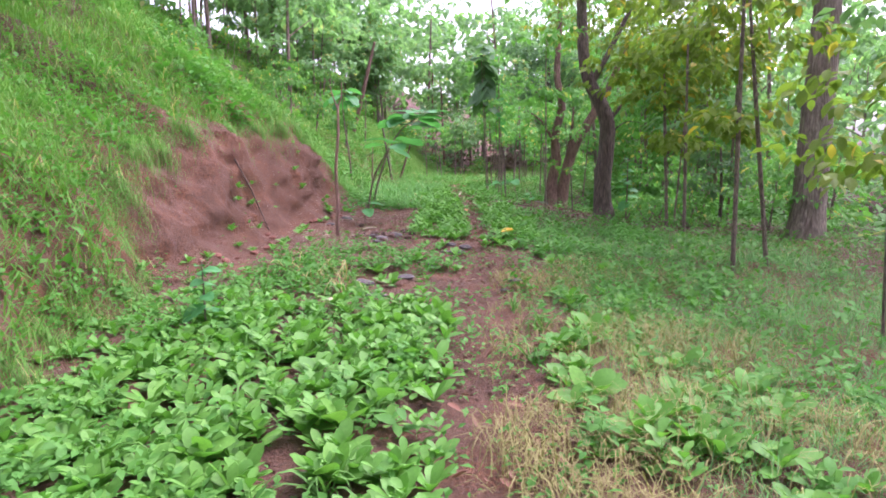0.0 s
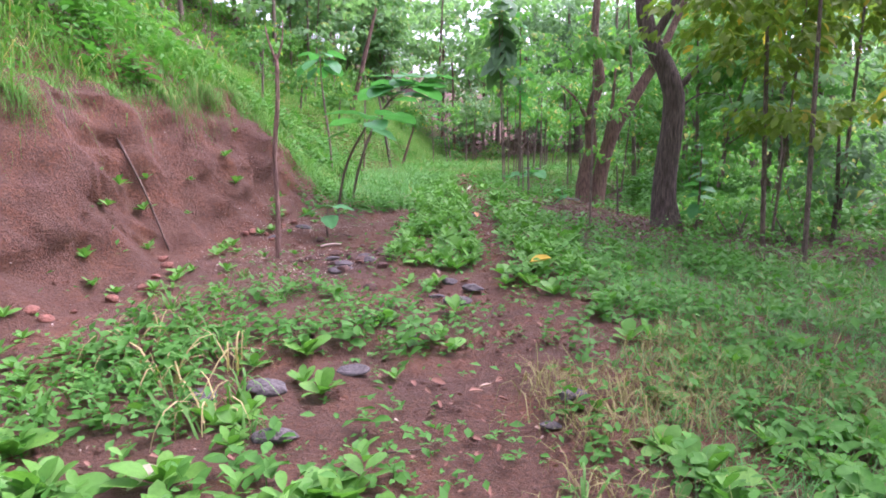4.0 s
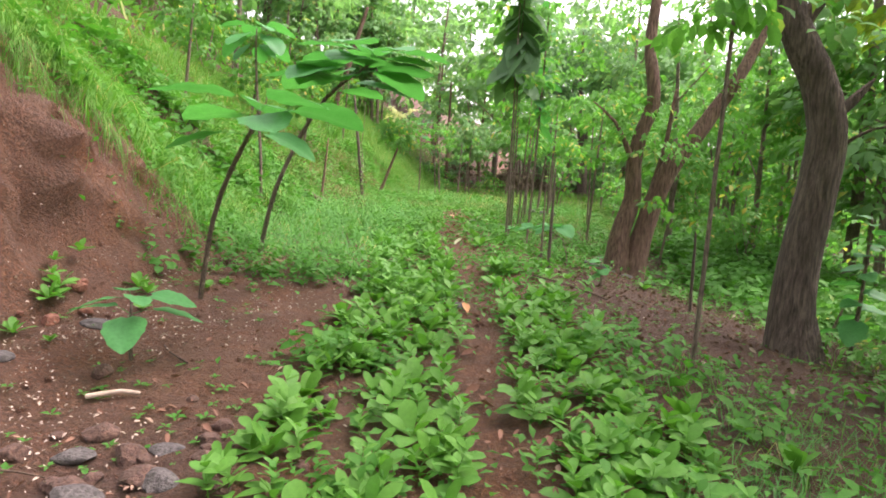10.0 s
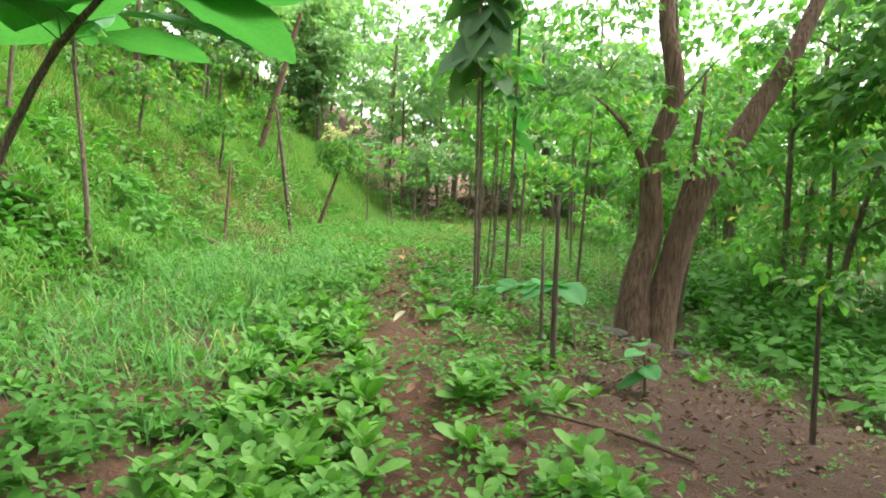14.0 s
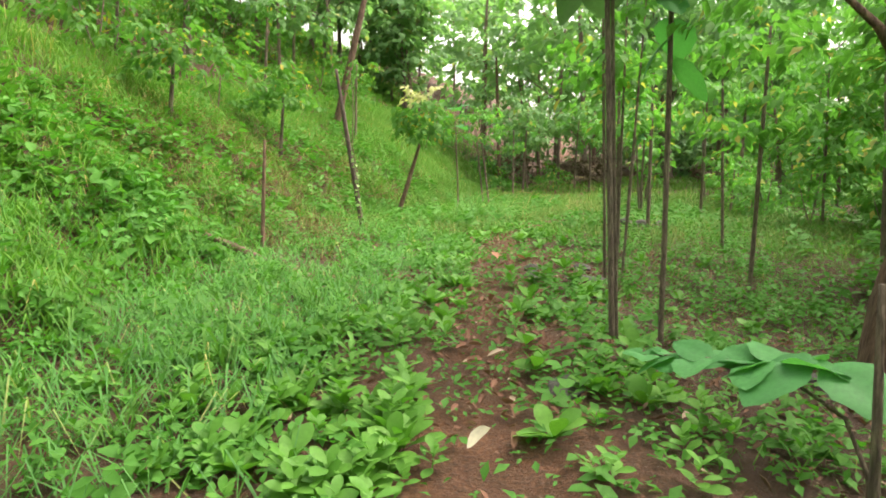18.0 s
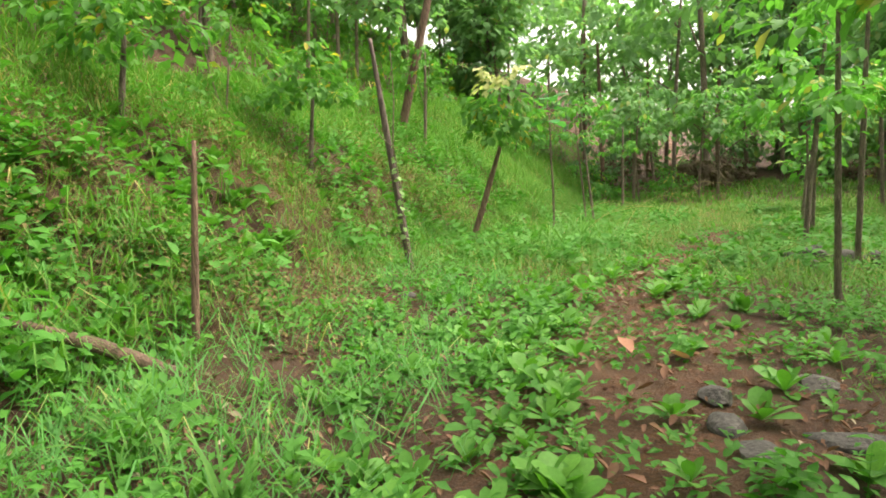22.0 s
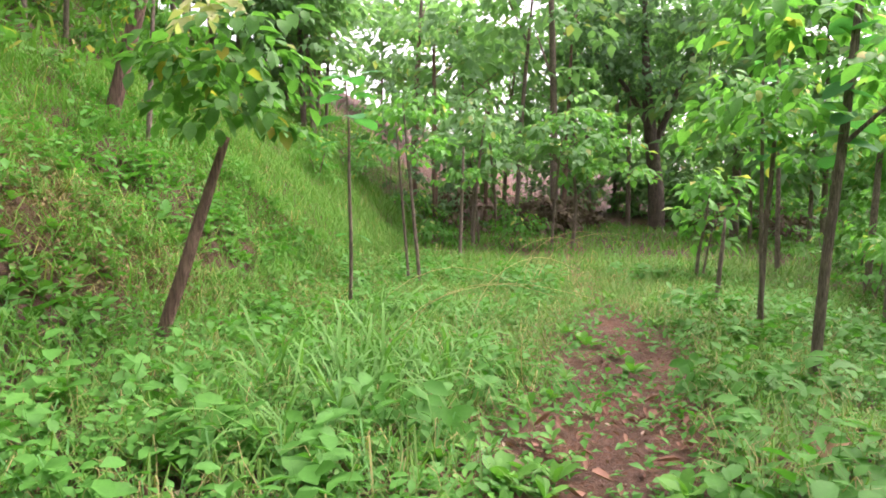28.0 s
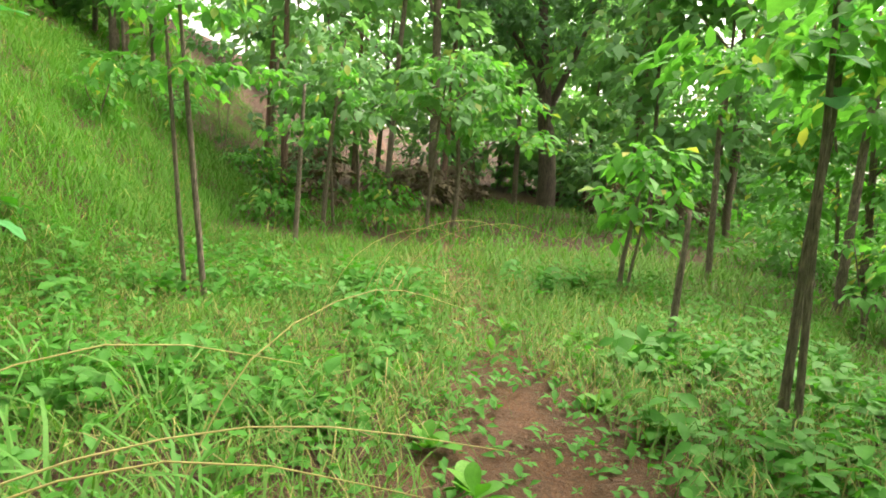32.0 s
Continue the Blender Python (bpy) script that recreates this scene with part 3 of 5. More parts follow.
herb_plants("upright_herbs", 12500, -3.6, 3.2, -4.5, 23, 0.11, 0.28, verge_keep, HERB, "small upright leafy herbs beside the path")
herb_plants("glade_weeds", 2300, -3.6, 3.6, 21.5, 32, 0.2, 0.45, lambda x, y: np.clip((np.abs(side(x, y)) - 0.35) / 0.4, 0, 1) * np.clip(0.45 + 0.9 * lattice(x, y, 99), 0, 1), HERB, "knee-high leafy weeds among the glade grass")
herb_plants("hillside_herbs", 4300, -6.2, -2.3, 6, 30, 0.2, 0.5, lambda x, y: np.clip((foot_x(y) - x - turf_edge(y)) / 0.3, 0, 1) * np.clip(0.5 + lattice(x, y, 98), 0, 1) * np.where(y > 17, 0.45, 1), HERB, "leafy upright weeds on the hillside")
herbs("low_herbs", 92000, -4.0, 2.8, -5, 25, 0.03, 0.085, 0.12, herb_keep, HERB, "low green herbs carpeting the ground beside the path")
grass("soft_grass", clumped(sow(5200, 0.95, 5.0, -4.5, 7.5, lambda x, y: np.clip((side(x, y) - 0.7) / 0.5, 0, 1) * np.clip(0.8 + 0.6 * lattice(x, y, 95), 0.1, 1) * np.clip((7.5 - y) / 2, 0, 1)), 8, 0.09), blade(1.1, 2, 0.007), 0.6, 1.45, 0.18, 0.45, REED, "soft blue-green grass beside the path under the trees")
herbs("meadow_herbs", 14000, 2.4, 8, -5, 32, 0.06, 0.13, 0.08, lambda x, y: 1 - bare(x, y), HERB, "low green weeds under the trees")
herbs("glade_herbs", 14000, -4.0, 3.5, 22, 33, 0.05, 0.11, 0.10, lambda x, y: 1 - 0.95 * on_path(x, y), HERB, "small leafy weeds among the glade's grass")
herbs("hillside_weeds", 48000, -7.0, -2.0, -5, 32, 0.06, 0.15, 0.12, lambda x, y: np.clip((foot_x(y) - x - turf_edge(y)) / 0.2, 0, 1) * np.clip(0.45 + lattice(x * 0.8, y * 0.8, 23), 0.05, 1) * np.where((y > 17) & (foot_x(y) - x < 1.8), 0.4, 1), HERB, "leafy weeds among the hillside grass")


def forest_floor(name, n, x0, x1, y0, y1, label):
    p = sow(n, x0, x1, y0, y1, lambda x, y: np.clip(0.6 + 0.8 * lattice(x * 0.35, y * 0.35, 101), 0.05, 1) * np.where((x > 7) | (x < -7) | (y < -4.5), 1, 0))
    m = len(p)
    p[:, 2] += rng.random(m) * 0.2
    return stuff(name, [spread(FAR_LEAF, p, *turned(m, -0.3, 0.9, 0.6), rng.uniform(0.16, 0.42, m))], CROWN, label, "undergrowth")


forest_floor("forest_weeds", 30000, 7, 34, -16, 50, "green weeds on the floor of the lower wood")
forest_floor("upper_hill_weeds", 17000, -20, -7, 2, 52, "green weeds over the upper hillside")
forest_floor("clearing_weeds", 14000, -18, 10, -18, -4.5, "green weeds on the ground behind the path's start")


# ---- broad-leaved plants ----
def blade_leaf(k):
    v, f = leaf(0.42 + 0.05 * (k % 3), 0.1 + 0.14 * (k % 3), 0.09, 7, 0.66, 0.0, 0.016, 0.6)
    me = array_mesh("leaf", v, f)
    me.materials.append(BROAD)
    return me


LEAF_MESHES = [blade_leaf(k) for k in range(6)]


def rosette(x, y, size, leaves, seed):
    """A ground rosette of upright broad leaves."""
    r = random.Random(seed)
    ob = anchor("broadleaf_plant", x, y, "low broad-leaved plant with a rosette of light green leaves", "plant", "broad-leaved plants beside the path")
    for k in range(leaves):
        a = 2.4 * k + r.uniform(-0.3, 0.3)
        s = k / leaves
        lf = part("leaf", LEAF_MESHES[r.randrange(6)], None, ob)
        q = size * r.uniform(0.75, 1.15) * (1 - 0.25 * s)
        lf.matrix_basis = pose(0, 0, 0.01 + 0.05 * size * s, math.degrees(0.45 + 0.8 * s + r.uniform(-0.2, 0.2)), r.uniform(-20, 20), math.degrees(a)) @ Matrix.Diagonal((q * 1.15, q, q, 1))
    return ob


def plant_places(density, u0, u1, y0, y1):
    """Random places in a strip along the path."""
    n = int(density * (u1 - u0) * (y1 - y0))
    y = rng.uniform(y0, y1, n)
    u = rng.uniform(u0, u1, n)
    return np.stack([path_x(y) + u, y], -1)


near = np.concatenate([plant_places(9, -2.6, -0.2, -3.9, 2.3), plant_places(4, 0.5, 1.6, -3.6, 1.5), plant_places(2.2, -1.3, 1.5, 1.6, 5.2), plant_places(10, -1.05, -0.22, 5.4, 12.5),
                       plant_places(9, 0.3, 1.0, 4.6, 10.5), plant_places(5, -1.7, -0.25, 12.5, 22), plant_places(5, 0.25, 1.1, 10.5, 22), plant_places(2.0, -0.9, 0.9, 22, 29)])
near = near[rng.random(len(near)) > np.maximum(0.85 * on_path(near[:, 0], near[:, 1]), bare(near[:, 0], near[:, 1]))]
rng.shuffle(near)
HAND_BUILT = 330
protos = []
for k, (x, y) in enumerate(near[:HAND_BUILT]):
    size = rng.uniform(0.12, 0.2) * (1.25 if y < 1.8 else 1.0)
    if k < 14:
        protos.append(rosette(float(x), float(y), 0.17 + 0.004 * (k % 7), 6 + k % 5, k))
    else:
        q = size / 0.18
        c = copy_thing(protos[k % 14], pose(float(x), float(y), tz(x, y), rng.uniform(-8, 8), rng.uniform(-8, 8), rng.uniform(0, 360)) @ Matrix.Scale(q, 4))


def many_rosettes(places, lo, hi, name, label):
    per = 8
    n = len(places)
    p = np.stack([places[:, 0], places[:, 1], ground_z(places[:, 0], places[:, 1]) + 0.01], -1)
    s = np.tile(np.arange(per) / per, n)
    m = n * per
    size = np.repeat(rng.uniform(lo, hi, n), per) * rng.uniform(0.75, 1.15, m) * (1 - 0.25 * s)
    yaw = np.repeat(rng.uniform(0, 6.28, n), per) + 2.4 * np.tile(np.arange(per), n)
    return stuff(name, [spread(leaf(0.44, 0.2, 0.1, 4, 0.66, blunt=0.6), np.repeat(p, per, 0), yaw, 0.45 + 0.8 * s + rng.normal(0, 0.18, m), rng.uniform(-0.35, 0.35, m), size)], BROAD_MANY, label, "undergrowth")


def clustered(p):
    """Which places lie in the patches where broad-leaved plants grow thick."""
    x, y = p[:, 0], p[:, 1]
    lush = (np.abs(side(x, y)) < 1.1) & (y > 5) & (y < 13) | (y < 1.7) & (side(x, y) < -0.25)
    return rng.random(len(p)) < np.where(lush, np.where(y < 1.7, 0.9, 1.0), np.clip(0.4 + 1.4 * lattice(x * 1.3, y * 1.3, 131), 0.05, 1))


def bushy(seed):
    """A leafy plant of height 1: broad leaves round a stem, the lower ones longer."""
    r = np.random.default_rng(seed)
    k = 10
    h = np.linspace(0.08, 0.8, k)
    p = np.stack([0.04 * r.normal(size=k), 0.04 * r.normal(size=k), h], -1)
    v, f = spread(leaf(0.5, 0.18, 0.1, 4, 0.62, blunt=0.6), p, 2.4 * np.arange(k) + r.uniform(-0.4, 0.4, k), 0.25 + 0.75 * h + r.uniform(-0.2, 0.2, k), r.uniform(-0.35, 0.35, k), r.uniform(0.5, 0.75, k) * (1.2 - 0.5 * h))
    stem = np.array([(-0.02, 0, 0), (0.02, 0, 0), (0, 0.01, 0.9)])
    return np.concatenate([v, stem]), np.concatenate([f, np.array([[0, 1, 2]]) + len(v)])


def bushes(name, places, lo, hi, label):
    places = places[clustered(places)]
    places = places[rng.random(len(places)) > np.maximum(bare(places[:, 0], places[:, 1]), on_path(places[:, 0], places[:, 1], 0.9))]
    p = np.stack([places[:, 0], places[:, 1], ground_z(places[:, 0], places[:, 1])], -1)
    groups = np.array_split(p, 4)
    return stuff(name, [spread(bushy(20 + k), g, rng.uniform(0, 6.28, len(g)), rng.normal(0, 0.15, len(g)), rng.normal(0, 0.15, len(g)), rng.uniform(lo, hi, len(g))) for k, g in enumerate(groups)], BROAD_MANY, label, "undergrowth")


bushes("leafy_strip", np.concatenate([plant_places(20, -1.1, -0.15, 5.6, 13), plant_places(20, 0.18, 1.0, 4.8, 11), plant_places(12, -1.9, -0.4, 9.5, 14), plant_places(11, -2.4, -0.25, -3.9, 1.5), plant_places(5, 0.5, 1.8, -3.9, 1.5)], 0), 0.11, 0.21, "lush broad-leaved plants in strips beside the track")

bushes("small_leafy_weeds", np.concatenate([plant_places(24, -2.6, -0.15, 12.5, 23), plant_places(12, 0.15, 1.5, 12, 22)]), 0.07, 0.15, "small leafy green weeds on both sides of the track")


rest = np.concatenate([near[HAND_BUILT:], plant_places(30, -2.7, -0.15, -4, 1.3), plant_places(8, 0.5, 2.2, -4, 2.5), plant_places(3, -1.5, 1.6, 2.2, 5), plant_places(14, -1.05, -0.15, 5.4, 13), plant_places(12, 0.2, 1.05, 4.8, 10.8), plant_places(16, -0.95, -0.2, 14, 22.5), plant_places(4, -1.9, -0.9, 13, 23), plant_places(9, -2.2, -0.9, 9.5, 13), plant_places(10, 0.2, 0.9, 14, 22), plant_places(3, -3.4, -0.9, 14, 23), plant_places(3, 0.8, 3.2, 9, 24), plant_places(2.5, 0.9, 3.5, -4, 7), plant_places(2, -2.6, 2.6, 23, 31)])
rest = rest[clustered(rest)]
rest = rest[rng.random(len(rest)) > bare(rest[:, 0], rest[:, 1])]
many_rosettes(rest, 0.12, 0.21, "broadleaf_weeds", "patches of light green broad-leaved weeds")
hill = sow(2100, -6.2, -2.6, 10, 28, lambda x, y: np.clip(foot_x(y) - x + 0.4, 0, 1) * np.clip(0.7 + 0.8 * lattice(x * 1.1, y * 1.1, 111), 0.1, 1) * np.clip(1.4 - 0.3 * (foot_x(y) - x), 0.25, 1))
many_rosettes(hill[:, :2], 0.11, 0.23, "hillside_broadleaf_weeds", "broad-leaved weeds scattered over the hillside")
bankp = sow(1000, -4.6, -1.9, -5, 9, lambda x, y: ramp(y, [1, 3.5], [0.9, 0.22]) * np.where(foot_x(y) - x < 0.5, 1, 0.4))
many_rosettes(bankp[:, :2], 0.06, 0.15, "bank_seedlings", "small green seedlings rooted in the bare earth bank")


# ---- long grass tufts ----
BLADES = {}


def blade_mesh(k, width, mat):
    key = (k, width, mat.name)
    if key not in BLADES:
        v, f = blade(0.8 + 0.14 * k, 6, width)
        BLADES[key] = array_mesh("blade", v, f)
        BLADES[key].materials.append(mat)
    return BLADES[key]


def tuft(x, y, size, blades, seed, mat=None, label="clump of long arching green grass blades", width=0.013):
    """A clump of long grass, each blade a part."""
    r = random.Random(seed)
    ob = anchor("grass_clump", x, y, label, "grass", "clumps of long grass")
    for _ in range(blades):
        b = part("blade", blade_mesh(r.randrange(5), width, mat or REED_ONE), None, ob)
        q = size * r.uniform(0.55, 1.1)
        b.matrix_basis = pose(r.gauss(0, 0.05 * size), r.gauss(0, 0.05 * size), -0.01, math.degrees(r.uniform(0.9, 1.52)), r.uniform(-17, 17), r.uniform(0, 360)) @ Matrix.Scale(q, 4)
    return ob


for k, (x, y, size) in enumerate(((-1.35, 2.0, 0.6), (-1.1, 2.3, 0.55), (-1.7, 2.4, 0.65), (-1.5, 2.9, 0.6), (-1.0, 3.3, 0.35), (-0.9, 1.9, 0.4), (-1.9, 3.3, 0.6), (-2.0, 1.9, 0.65), (-2.3, 3.9, 0.55), (-1.5, 4.2, 0.45),
                                  (-2.1, 4.9, 0.35), (-0.2, 1.2, 0.25), (-2.4, 0.2, 0.5), (-1.9, -1.3, 0.5), (1.7, 0.4, 0.5), (2.1, 1.6, 0.5), (1.6, -1.2, 0.5), (-0.9, -1.6, 0.55), (-1.4, -2.0, 0.55), (-0.2, -1.3, 0.45), (-1.7, 0.1, 0.6), (-1.1, 0.6, 0.5), (-0.4, 0.8, 0.45), (-1.9, 1.2, 0.6), (-0.1, 0.2, 0.4), (-0.8, -2.6, 0.5), (-0.5, -0.6, 0.5), (-1.3, -0.4, 0.55), (-0.7, 0.3, 0.5), (-1.5, 0.7, 0.55), (-0.3, -2.2, 0.5), (-1.0, 1.0, 0.5), (0.9, 0.6, 0.5), (1.0, -0.9, 0.5), (0.8, -0.2, 0.55), (1.2, 0.15, 0.55), (0.7, 1.3, 0.45), (2.3, 3.0, 0.5), (2.6, 4.4, 0.45))):
    tuft(x, y, size, 16, k, width=0.018)
for k, (x, y, size) in enumerate(((-1.75, 22.9, 1.25), (-1.55, 23.3, 1.35), (-1.35, 23.7, 1.3), (-1.9, 23.6, 1.4), (-2.3, 23.3, 1.2), (-1.3, 24.3, 1.15), (-1.75, 24.6, 1.25), (-2.3, 24.5, 1.2), (-1.1, 25.2, 1.0), (-1.6, 25.6, 1.1), (-2.2, 25.7, 1.2), (-1.5, 26.7, 1.0), (-2.2, 27.0, 1.0), (-0.9, 26.5, 0.8), (-1.9, 22.3, 0.9), (-2.4, 22.5, 0.9))):
    tuft(x, y, size * 1.2, 34, 40 + k, width=0.008)
for k, (x, y, size) in enumerate(((-1.9, 13.2, 0.8), (-2.3, 13.9, 0.85), (-1.8, 14.4, 0.85), (-2.5, 14.8, 0.9), (-2.0, 15.4, 0.8), (-2.7, 15.7, 0.8), (-1.9, 12.2, 0.75), (-2.4, 11.5, 0.7), (-1.7, 10.8, 0.6), (-2.3, 16.6, 0.6), (-1.9, 9.2, 0.45), (-3.0, 13.2, 0.8), (-2.1, 14.9, 0.85), (-1.6, 13.7, 0.7), (-2.8, 14.2, 0.8), (-2.6, 12.4, 0.7), (-2.0, 11.3, 0.65), (-2.9, 11.9, 0.7), (-1.6, 15.0, 0.6), (-2.3, 10.3, 0.55))):
    tuft(x, y, size, 24, 80 + k, width=0.012)
for k, (x, y, size) in enumerate(((-1.6, 2.45, 0.85), (-1.95, 2.8, 0.9), (-1.3, 2.75, 0.75), (-2.2, 3.3, 0.7), (-1.2, 2.1, 0.8))):
    tuft(x, y, size, 11, 140 + k, STRAW_ONE, "arching straw-coloured grass blades by the bank", 0.01)
# arching seed stalks over the grass at the end of the glade
for k, (x, y, size) in enumerate(((-0.3, 29.5, 1.5), (0.4, 30.2, 1.5), (-1.2, 24.4, 1.2), (-0.7, 23.9, 1.0))):
    tuft(x, y, size, 9, 120 + k, STRAW_ONE, "arching straw-coloured seed stalks over the grass", 0.004)


# ---- withered growth at the foot of the hill ----
# bush leaves coloured as the brown shade and dead brush under the wood
SHADE_BUSH = leaf_material("shade_brown_bush_leaves", (0.09, 0.07, 0.045), (0.14, 0.105, 0.068), (0.19, 0.145, 0.095), None, 0.8, 0.15)
WITHERED = leaf_material("withered_leaves", (0.10, 0.075, 0.03), (0.16, 0.125, 0.05), (0.22, 0.175, 0.068), (0.15, 0.25, 0.05), 0.75, 0.2)
herbs("withered_weeds", 46000, -6.0, -2.0, 16.5, 28, 0.02, 0.06, 0.2, lambda x, y: np.clip((foot_x(y) - x + 1.1) / 1.4, 0, 1) * np.clip((2.6 - foot_x(y) + x) / 1.2, 0, 1) * np.clip(0.35 + 1.1 * lattice(x * 0.9, y * 0.9, 91), 0, 1), WITHERED, "withered brown weeds at the foot of the hill")
grass("withered_grass", clumped(sow(5200, -6.2, -2.6, 16.5, 31, lambda x, y: np.clip((foot_x(y) - x + 0.2) / 0.4, 0, 1) * np.clip(0.4 + lattice(x * 0.8, y * 0.8, 92), 0, 1)), 8, 0.08), blade(1.1, 3, 0.007), 0.3, 1.3, 0.25, 0.55, WITHERED, "withered brown grass on the foot of the hill")


# ---- litter ----
def scatter_litter(name, n, x0, x1, y0, y1, lo, hi, mat, label, keep):
    p = sow(n, x0, x1, y0, y1, keep)
    m = len(p)
    p[:, 2] += 0.012
    return stuff(name, [spread(leaf(0.5, -0.25, 0.4, 3), p, rng.uniform(0, 6.28, m), rng.uniform(-0.2, 0.55, m), rng.uniform(-0.6, 0.6, m), lo + (hi - lo) * rng.random(m) ** 1.6)], mat, label, "leaf litter")


scatter_litter("path_litter", 8000, -2, 2, -5, 21, 0.02, 0.11, LITTER_RED, "reddish-brown dead leaves lying on the footpath", lambda x, y: on_path(x, y, 2.2) * ramp(y, [0, 8, 14, 20, 22.5], [0.25, 0.5, 1, 1, 0.3]))
scatter_litter("tree_litter", 12000, 0.6, 6, 6, 24, 0.02, 0.075, LITTER, "brown dead leaves under the trees", lambda x, y: np.clip(bare(x, y) + 0.3 + 0.5 * lattice(x, y, 31), 0, 1))
scatter_litter("hill_litter", 8000, -5.6, -2.5, 14, 27, 0.03, 0.09, LITTER, "brown dead leaves on the foot of the hill", lambda x, y: np.clip(0.3 + lattice(x, y, 33), 0, 1))
scatter_litter("verge_litter", 14000, -3.6, 3.0, 12.5, 24, 0.02, 0.07, LITTER_RED, "small brown dead leaves among the herbs", lambda x, y: np.clip(0.6 + 0.8 * lattice(x * 1.2, y * 1.2, 103), 0, 1))
scatter_litter("pale_chips", 3200, -3.0, -1.1, 4.9, 9.3, 0.01, 0.03, CHIPS, "pale wood chips scattered on the red earth", lambda x, y: np.clip(1.3 - np.abs(x + 2.0) / 0.9, 0, 1) * np.clip(0.7 + lattice(x * 1.5, y * 1.5, 35), 0, 1))
scatter_litter("bank_crumbs", 1500, -4.3, -1.6, 0.5, 9.0, 0.008, 0.024, CHIPS, "pale crumbs of earth and roots on the bank", lambda x, y: bank_share(y) * 0.5)

scatter_litter("first_path_litter", 3800, -2.2, 1.9, -4.6, 9, 0.015, 0.06, LITTER_RED, "small brown dead leaves on the red earth", lambda x, y: np.clip(0.45 + 0.9 * lattice(x * 1.6, y * 1.6, 113), 0.05, 1))
scatter_litter("glade_path_litter", 2600, -2, 2, 20.5, 30, 0.012, 0.05, LITTER_RED, "small brown dead leaves on the footpath in the glade", lambda x, y: on_path(x, y, 2.0) * 0.8)
scatter_litter("large_dead_leaves", 420, -1.6, 1.6, 13.5, 24, 0.07, 0.15, LITTER_RED, "large curled reddish-brown leaves lying by the footpath", lambda x, y: 0.15 + on_path(x, y, 2.5))


CRUMB = (np.array([(0.9, 0.1, 0.1), (-0.2, 0.85, 0), (-0.8, -0.1, 0.15), (0.15, -0.9, 0.05), (0.1, 0.1, 0.75), (0, 0, -0.6)]), np.array([(0, 1, 4), (1, 2, 4), (2, 3, 4), (3, 0, 4), (1, 0, 5), (2, 1, 5), (3, 2, 5), (0, 3, 5)]))


def crumbs(name, n, x0, x1, y0, y1, lo, hi, keep, label):
    """Loose lumps of the ground's own earth."""
    p = sow(n, x0, x1, y0, y1, keep)
    m = len(p)
    return stuff(name, [spread(CRUMB, p, *turned(m, -0.5, 0.5, 0.5), lo + (hi - lo) * rng.random(m) ** 3)], EARTH, label, "earth")


crumbs("earth_crumbs", 6000, -3.4, 2.0, -4, 9.5, 0.006, 0.035, lambda x, y: np.clip(0.5 + 0.8 * lattice(x * 1.3, y * 1.3, 115), 0.1, 1), "loose crumbs of red earth on the ground")
crumbs("path_crumbs", 4500, -2.2, 3.4, 8, 30, 0.006, 0.03, lambda x, y: np.maximum(on_path(x, y, 2), bare(x, y)), "loose crumbs of brown earth on the footpath")


def seedlings(name, n, x0, x1, y0, y1, lo, hi, keep, label):
    """Tiny weeds: four leaves crosswise on the ground."""
    p = np.repeat(sow(n, x0, x1, y0, y1, keep), 4, 0)
    m = len(p)
    p[:, 2] += 0.012
    return stuff(name, [spread(SMALL_LEAF, p, np.repeat(rng.uniform(0, 6.28, m // 4), 4) + np.tile([0, 1.6, 3.1, 4.7], m // 4), rng.uniform(0.1, 0.7, m), rng.uniform(-0.3, 0.3, m), np.repeat(rng.uniform(lo, hi, m // 4), 4) * rng.uniform(0.7, 1.1, m))], HERB, label, "undergrowth")


seedlings("path_seedlings", 3600, -2.6, 2.4, -4.5, 9.5, 0.018, 0.055, lambda x, y: np.clip(0.35 + 1.0 * lattice(x * 1.8, y * 1.8, 117), 0.04, 1), "tiny green seedlings on the bare earth")
seedlings("verge_seedlings", 6500, -3.4, 3.2, 9, 29, 0.018, 0.05, lambda x, y: np.clip(0.45 + 1.0 * lattice(x * 1.8, y * 1.8, 119), 0.05, 1), "tiny green weeds among the dead leaves")

# fallen twigs
for k, (x, y, turn, size) in enumerate(((-0.35, 1.6, 30, 0.4), (0.3, 3.9, 80, 0.3), (-1.9, 5.6, 10, 0.45), (-1.5, 6.9, 140, 0.35), (1.7, 9.2, 60, 0.5), (2.2, 11.2, 20, 0.45), (1.5, 12.4, 110, 0.4), (-0.1, 13.9, 70, 0.3), (0.9, 15.4, 150, 0.4), (-1.4, 17.2, 40, 0.35), (-0.3, 19.4, 100, 0.3), (0.3, 22.6, 20, 0.35), (-0.5, 24.6, 130, 0.3))):
    v, f = tube([(0, 0, 0), (0.5 * size, 0.06 * size, 0.02), (size, -0.04 * size, 0.015)], [0.008, 0.006, 0.003], 5, 0.1, k)
    me = array_mesh("twig", v, f)
    me.materials.append(DEADWOOD)
    twig = new("twig", me)
    twig.matrix_world = pose(x, y, tz(x, y) + 0.008, 0, 0, turn)
    tagged(twig, "thin brown fallen twig lying on the earth", "twig", "fallen twigs")


